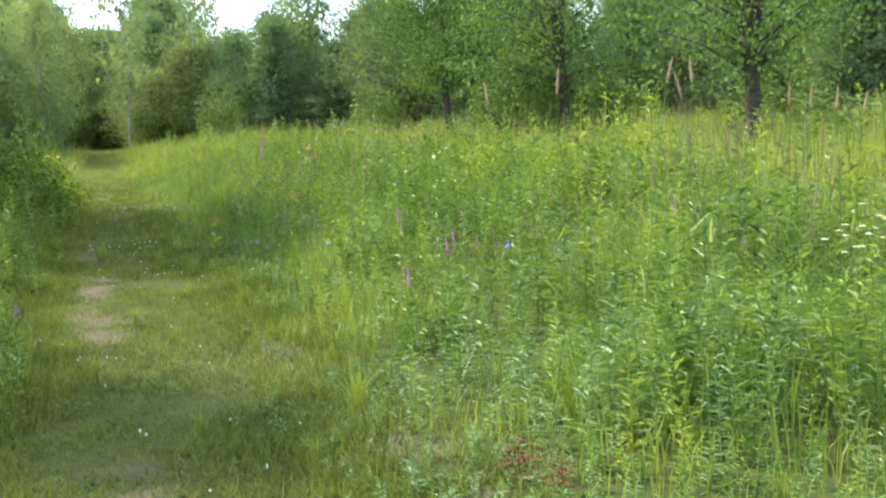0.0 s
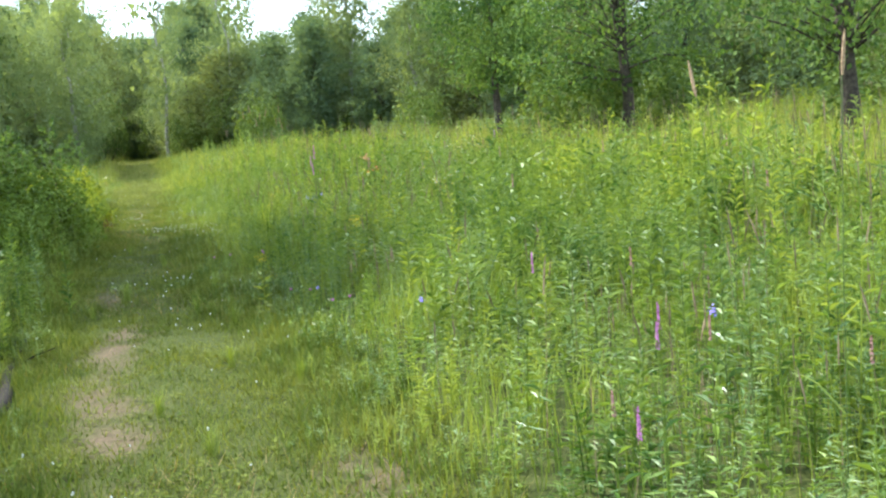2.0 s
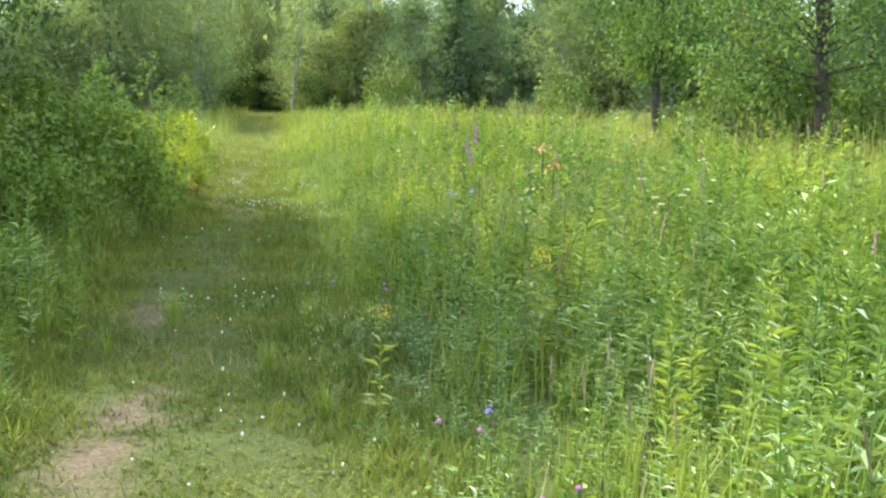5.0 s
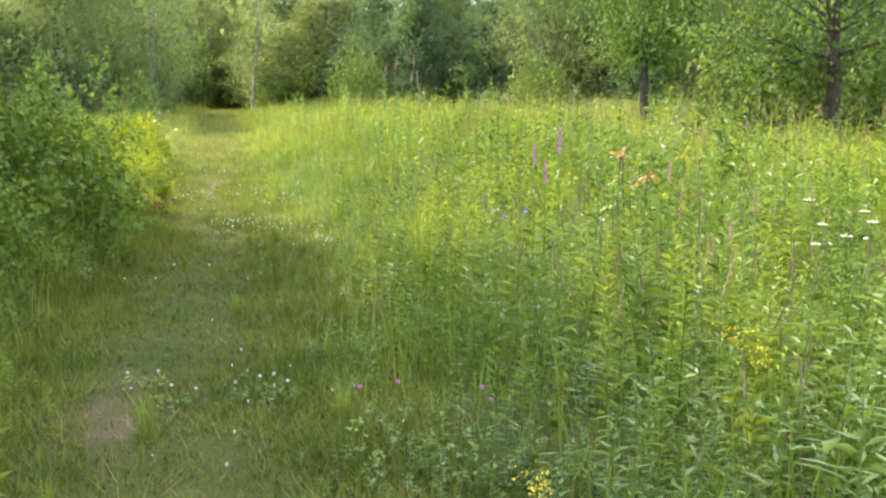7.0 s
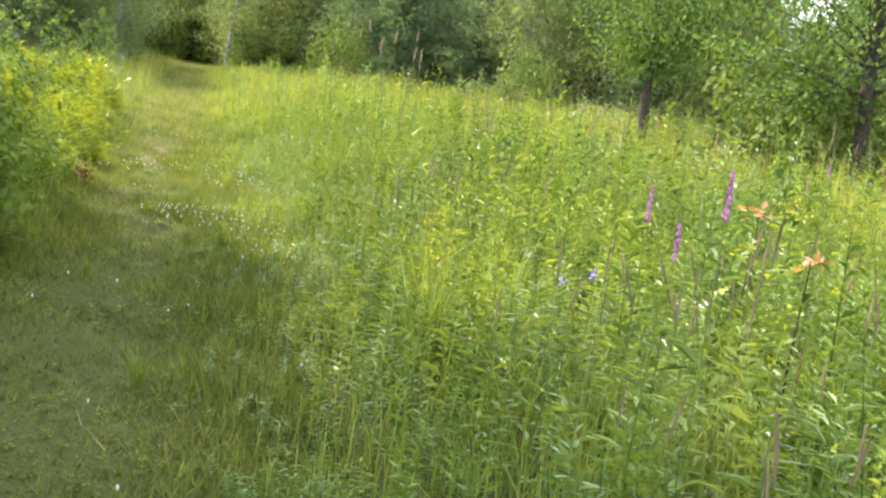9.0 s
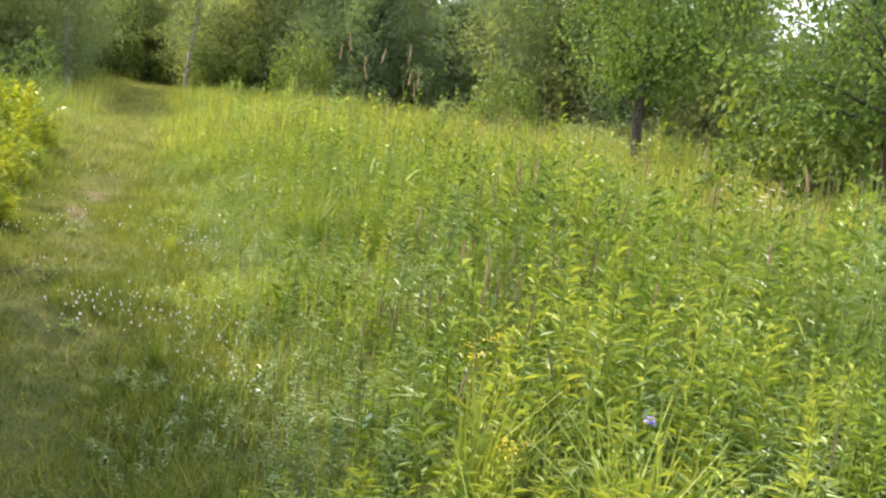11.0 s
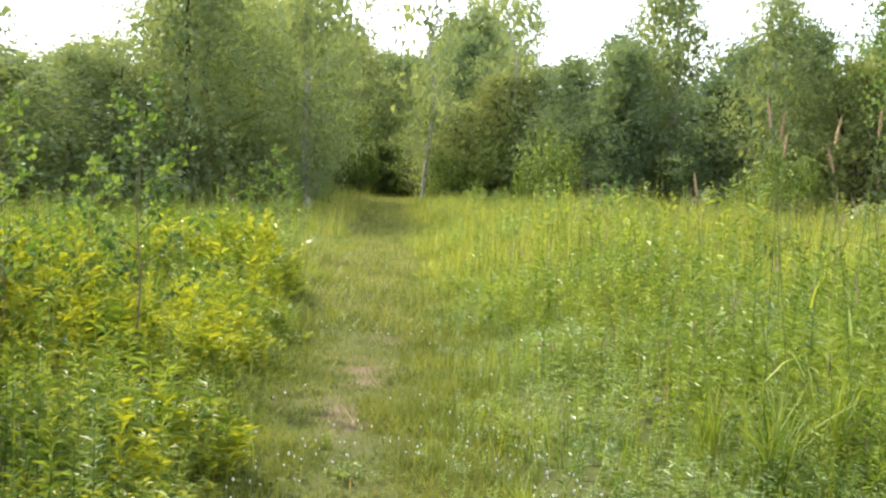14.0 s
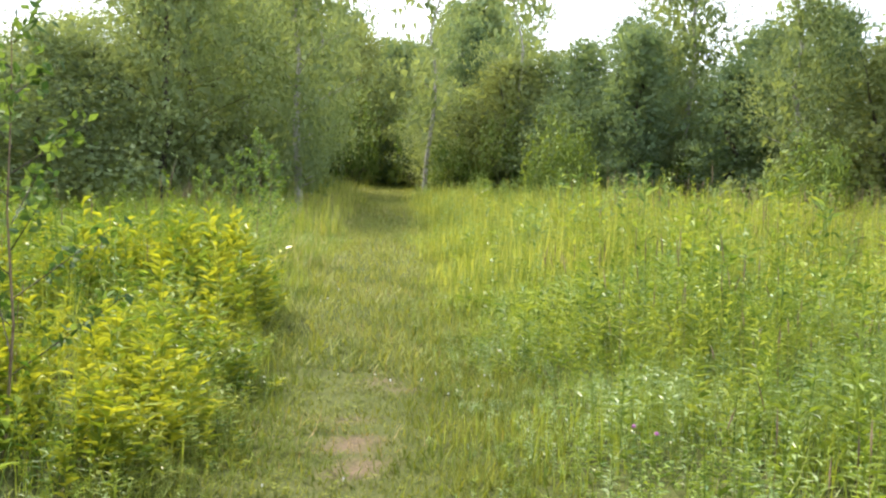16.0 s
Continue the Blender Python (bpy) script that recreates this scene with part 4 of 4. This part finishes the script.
def seed_grass(r, height):
    """A tall grass stalk with two leaves and a bristly cylindrical head."""
    root = new("timothy_grass")
    part("stalk", solid(tube([(0, 0, -0.05), (0.02, 0, height * 0.5), (0.06, 0.0, height * 0.95)], [0.0028, 0.0022, 0.0015], 4), "stalk", STEM), root)
    z = np.linspace(0, 1, 7)
    prof = np.array([0.5, 0.95, 1.0, 0.95, 0.85, 0.65, 0.2]) * 0.007
    pts = np.stack([0.06 + z * 0.025, 0 * z, height * 0.93 + z * 0.13], 1)
    part("seed_head", solid(tube(pts, prof, 7), "seed_head", BUFF, True), root)
    for k in (0, 1):
        V, t, q = blade(0.012)
        a = k * 2.7
        Z = V[:, 2]
        X = np.stack([V[:, 0] * math.cos(a) + Z ** 1.2 * 0.22 * math.cos(a + 1.57), V[:, 0] * math.sin(a) + Z ** 1.2 * 0.22 * math.sin(a + 1.57), height * (0.25 + 0.2 * k) + Z * 0.2 - Z * Z * 0.08], 1)
        part("leaf", mesh("leaf", X, (t, q), GRASS), root)
    return root


TIM = seed_grass(fr, 1.5)
spots = [(0.86, 6.04, 1.74), (0.46, 6.1, 1.7), (0.27, 6.4, 1.68), (1.08, 6.04, 1.72), (1.25, 5.7, 1.63), (1.67, 6.05, 1.52), (1.76, 6.3, 1.55), (1.98, 6.06, 1.5), (2.07, 6.4, 1.47), (2.14, 5.9, 1.57),
         (-5.48, 24.49, 2.08), (-4.96, 23.55, 1.75), (-5.18, 23.8, 1.78), (-5.29, 24.59, 2.03), (-5.64, 24.04, 1.95), (-5.55, 25.04, 1.9), (-5.45, 24.2, 1.96), (-5.1, 23.7, 1.76), (-5.9, 24.0, 1.62), (-5.0, 24.1, 1.64),
         (-2.48, 18.85, 1.45), (-2.38, 18.7, 1.36), (-3.13, 18.8, 1.34)]
for i in range(44):
    s, y = fr.uniform(2.5, 11), fr.uniform(8, 36)
    spots.append((float(mid_x(y)) + s, y, fr.uniform(1.0, 1.4)))
for i, (x, y, h) in enumerate(spots):
    m = at_spot(x, y, h / 1.6 * 0.9, i * 47, h / 1.6) @ pose(0, 0, 0, math.sin(i * 2.3) * 5, math.cos(i * 3.1) * 5, 0)
    ob = TIM if i == 0 else copy_thing(TIM, m)
    ob.matrix_basis = m
    tagged(ob, "tall grass stalk with buff cylindrical seed head", "grass stalk", "ripe grass stalks")


def daisy(r, height, heads):
    """Branching stems that carry flat white flowers with yellow eyes."""
    root = new("daisy_plant")
    wood = []
    for k in range(heads):
        a, d = k * 2.4, 0.05 + 0.24 * math.sqrt(k / heads)
        top = np.array([math.cos(a) * d, math.sin(a) * d, height * r.uniform(0.72, 1.0)])
        wood.append(tube([(0, 0, -0.03), top * np.array([0.4, 0.4, 0.6]), top], [0.003, 0.002, 0.0015], 3))
        pet, n = [], 9
        for j in range(n):
            b0, b1 = j * 6.283 / n, (j + 0.8) * 6.283 / n
            bm = (b0 + b1) / 2
            V = np.array([top, top + (math.cos(b0) * 0.018, math.sin(b0) * 0.018, 0.003), top + (math.cos(bm) * 0.03, math.sin(bm) * 0.03, 0.0), top + (math.cos(b1) * 0.018, math.sin(b1) * 0.018, 0.003)])
            pet.append((V, np.zeros((0, 3), int), np.array([(0, 1, 2, 3)])))
        flower = part("flower", solid(join(pet), "flower", PETAL), root, "white flower")
        part("eye", solid(tube([top, top + (0, 0, 0.006), top + (0, 0, 0.009)], [0.005, 0.0045, 0.002], 7), "eye", YELLOW), flower)
    part("stalk", solid(join(wood), "stalk", STEM), root)
    return root


DAISY = daisy(fr, 0.85, 9)
for i, (x, y, h) in enumerate(((-1.75, 24.8, 1.02), (-1.4, 25.4, 1.0), (-1.95, 24.0, 1.0), (-1.26, 26.4, 1.05), (2.05, 6.06, 0.72), (2.05, 5.65, 0.7), (2.45, 6.72, 0.74), (-1.3, 14.2, 0.95))):
    m = at_spot(x, y, h / 0.85, i * 53)
    ob = DAISY if i == 0 else copy_thing(DAISY, m)
    ob.matrix_basis = m
    tagged(ob, "clump of small white daisies above the grass", "flower", "white daisies")


def bellflower(r):
    root = new("violet_flower")
    V, t, q = herb(r, 10, 0.1, 0.03, 0.4, 0.005)
    part("stem", mesh("stem", V * np.array([1, 1, 0.5]), (t, q), WEED), root)
    P = np.array([0, 0, 0.5]) + r.normal(size=(26, 3)) * 0.008
    part("flower", solid(leaf_cloud(P, P - np.array([0, 0, 0.48]), np.full(26, 0.014), r), "flower", BLUE), root)
    return root


BELL = bellflower(fr)
for i, (x, y, h) in enumerate(((-3.13, 16.14, 0.6), (-2.99, 16.36, 0.62), (-3.33, 17.54, 0.5), (-1.1, 8.3, 0.5), (-2.0, 10.2, 0.35), (-6.2, 24.2, 0.3), (0.2, 7.0, 0.6))):
    m = at_spot(x, y, h / 0.5, i * 71)
    ob = BELL if i == 0 else copy_thing(BELL, m)
    ob.matrix_basis = m
    tagged(ob, "small violet flower on a leafy stem", "flower", "violet flowers")


def goldenrod(r):
    root = new("goldenrod")
    V, t, q = herb(r, 26, 0.11, 0.03, 0.5, 0.006)
    part("stem", mesh("stem", V * np.array([1, 1, 0.7]), (t, q), GOLD), root)
    P = np.array([0, 0, 0.70]) + r.normal(size=(70, 3)) * np.array([0.035, 0.035, 0.03])
    part("flower_head", solid(leaf_cloud(P, r.normal(size=(70, 3)) + np.array([0, 0, 1]), np.full(70, 0.012), r), "flower_head", YELLOW), root)["kind"] = "stuff"
    return root


ROD = goldenrod(fr)
for i, (x, y, h) in enumerate(((-2.03, 12.46, 0.62), (-1.99, 12.23, 0.6), (-2.64, 11.31, 0.5), (-3.88, 18.03, 0.6), (-3.96, 17.9, 0.55), (-3.79, 17.01, 0.5), (-5.6, 12.6, 0.9), (-5.9, 13.2, 0.95), (-1.8, 18.2, 0.9))):
    m = at_spot(x, y, h / 0.7, i * 71)
    ob = ROD if i == 0 else copy_thing(ROD, m)
    ob.matrix_basis = m
    tagged(ob, "goldenrod with small yellow flower head", "flower", "goldenrods")

# seedlings with turning leaves


def seedling(r, height):
    """A thin stem with arching side stalks, drooping yellow leaves and a coral tuft on top."""
    root = new("maple_seedling")
    part("stem", solid(tube([(0, 0, -0.05), (0.02, 0, height * 0.5), (0, 0, height)], [0.008, 0.006, 0.003], 5), "stem", BARK), root)
    spots = []
    for k in range(9):
        low = np.array([0.01, 0, height * (0.3 + 0.075 * k)])
        tip = low + np.array([math.cos(k * 2.4), math.sin(k * 2.4), 0.35]) * (0.24 - 0.015 * k)
        part("stalk", solid(tube([low, (low + tip) / 2 + (0, 0, 0.03), tip], [0.003, 0.002, 0.0015], 3), "stalk", BARK), root)
        spots += [low + (tip - low) * f for f in np.linspace(0.35, 1.0, 9)]
    P = np.array(spots) + r.normal(size=(len(spots), 3)) * 0.026
    part("foliage", solid(leaf_cloud(P, r.normal(size=P.shape) * 0.5 + np.array([0, 0, 0.8]), r.uniform(0.035, 0.062, len(P)), r, 0.4), "foliage", GOLD), root, "yellow leaves")
    P = np.array([0.0, 0, height]) + r.normal(size=(16, 3)) * np.array([0.05, 0.05, 0.02])
    part("young_foliage", solid(leaf_cloud(P, r.normal(size=P.shape) * 0.5 + np.array([0, 0, 0.8]), np.full(16, 0.04), r, 0.3), "young_foliage", CORAL), root, "coral red young leaves")
    return root


seed = seedling(fr, 0.95)
for i, (x, y, h) in enumerate(((-2.36, 16.1, 1.03), (-2.22, 15.6, 0.92))):
    m = at_spot(x, y, h / 0.95, i * 130)
    ob = seed if i == 0 else copy_thing(seed, m)
    ob.matrix_basis = m
    tagged(ob, "maple seedling with yellow and coral young leaves", "seedling", "maple seedlings")


def clover_plant(r, name, height, heads, mat):
    """Low three-part leaves round a few stalks with ball-shaped heads of many petals."""
    root = new(name)
    P = np.concatenate([np.array([math.cos(a), math.sin(a), 0]) * r.uniform(0.03, 0.13) + np.array([0, 0, height * r.uniform(0.2, 0.7)]) + r.normal(size=(3, 3)) * 0.008 for a in r.uniform(0, 6.28, 22)])
    part("foliage", solid(leaf_cloud(P, r.normal(size=P.shape) * 0.3 + np.array([0, 0, 1]), np.full(len(P), 0.026), r), "foliage", WEED), root)
    for k in range(heads):
        a = k * 2.4
        top = np.array([math.cos(a) * 0.08, math.sin(a) * 0.08, height * r.uniform(0.8, 1.0)])
        part("stalk", solid(tube([(0, 0, -0.02), top * np.array([0.5, 0.5, 0.6]), top], [0.002, 0.0018, 0.0015], 3), "stalk", STEM), root)
        N = r.normal(size=(46, 3))
        N /= np.linalg.norm(N, axis=1)[:, None]
        part("flower_head", solid(leaf_cloud(top + N * np.array([0.008, 0.008, 0.0065]), N, np.full(46, 0.009), r), "flower_head", mat), root)
    return root


for name, mat, height, heads, label, group, spots in (
        ("white_clover", PETAL, 0.10, 2, "white clover with round pale heads in the path", "white clovers", ((-4.45, 13.62), (-4.15, 13.79), (-4.0, 13.87), (-4.75, 13.9), (-6.2, 19.7), (-7.0, 21.3), (-7.6, 23.1))),
        ("red_clover", PURPLE, 0.42, 2, "red clover with round purple head among weeds", "red clovers", ((-2.05, 9.78), (-1.65, 9.19), (-6.97, 25.1), (-3.3, 12.6), (-2.9, 12.4)))):
    base_ob = clover_plant(fr, name, height, heads, mat)
    for i, (x, y) in enumerate(spots):
        m = at_spot(x, y, 1.0, i * 77)
        ob = base_ob if i == 0 else copy_thing(base_ob, m)
        ob.matrix_basis = m
        tagged(ob, label, "clover", group)

# docks with rusty seeds
dock = new("dock_plant")
V, t, q = herb(fr, 8, 0.16, 0.05, 0.5, 0.006)
part("stem", mesh("stem", V * np.array([1, 1, 0.3]), (t, q), RUST), dock)
P = np.stack([fr.normal(size=160) * 0.07, fr.normal(size=160) * 0.05, 0.12 + np.abs(fr.normal(size=160)) * 0.1], 1)
part("seed_head_mass", solid(leaf_cloud(P, fr.normal(size=(160, 3)), np.full(160, 0.022), fr), "seed_head_mass", RUST), dock)["kind"] = "stuff"
for i, (x, y, h) in enumerate(((-7.5, 21.2, 0.85), (-7.62, 21.35, 0.7), (0.15, 4.15, 0.6), (0.3, 3.95, 0.5))):
    m = at_spot(x, y, h, i * 80)
    ob = dock if i == 0 else copy_thing(dock, m)
    ob.matrix_basis = m
    tagged(ob, "withered dock with rusty brown seeds by the path", "weed", "docks")

# near-black strip for the dark shaded rut edge, shaped as a branch
branch = new("fallen_branch")
u = np.linspace(0, 1, 14)
line = np.stack([-3.55 - 1.05 * u + 0.03 * np.sin(u * 9), 8.4 + 2.8 * u, 0 * u], 1)
line[:, 2] = land(line[:, 0], line[:, 1]) + 0.024 + 0.015 * np.sin(u * 7)
part("limb", solid(tube(line, (0.048 - 0.02 * u) * np.minimum(1, np.minimum(u * 9 + 0.15, (1 - u) * 9 + 0.15)) + 0.006 * np.sin(u * 31) * np.cos(u * 17), 9), "limb", DARK_EDGE, True), branch)
for k, f in enumerate((8, 10)):
    p = line[f]
    part("twig", solid(tube([p, p + (0.12 * (-1) ** k, 0.18, 0.05), p + (0.2 * (-1) ** k, 0.4, 0.06)], [0.012, 0.008, 0.003], 5), "twig", DARK_EDGE), branch)
tagged(branch, "dark shaded rut edge beside the path, shaped as a branch", "branch")

# white clover heads
P, S = sown(9500, 3, 32, -0.4, 1.3, lambda x, y, s: step(0.3, 0.7, wave(x, y, 1.2, 51)) * (0.018 + 0.65 * step(17.5, 19, y) * step(25, 22, y)) * (1 - bare(x, y)))
ball = tube([(0, 0, 0.84), (0, 0, 0.9), (0, 0, 0.96), (0, 0, 1.0)], [0.0015, 0.0052, 0.005, 0.0015], 5)
n = len(P)
stuff("white_clover_flowers", [scatter(ball, P, rng.uniform(0, 6, n), rng.uniform(0.7, 1.2, n), rng.uniform(0.06, 0.14, n), rng.uniform(-0.1, 0.1, n))], PETAL, "tiny white clover heads dotted over the path", "clover flower")
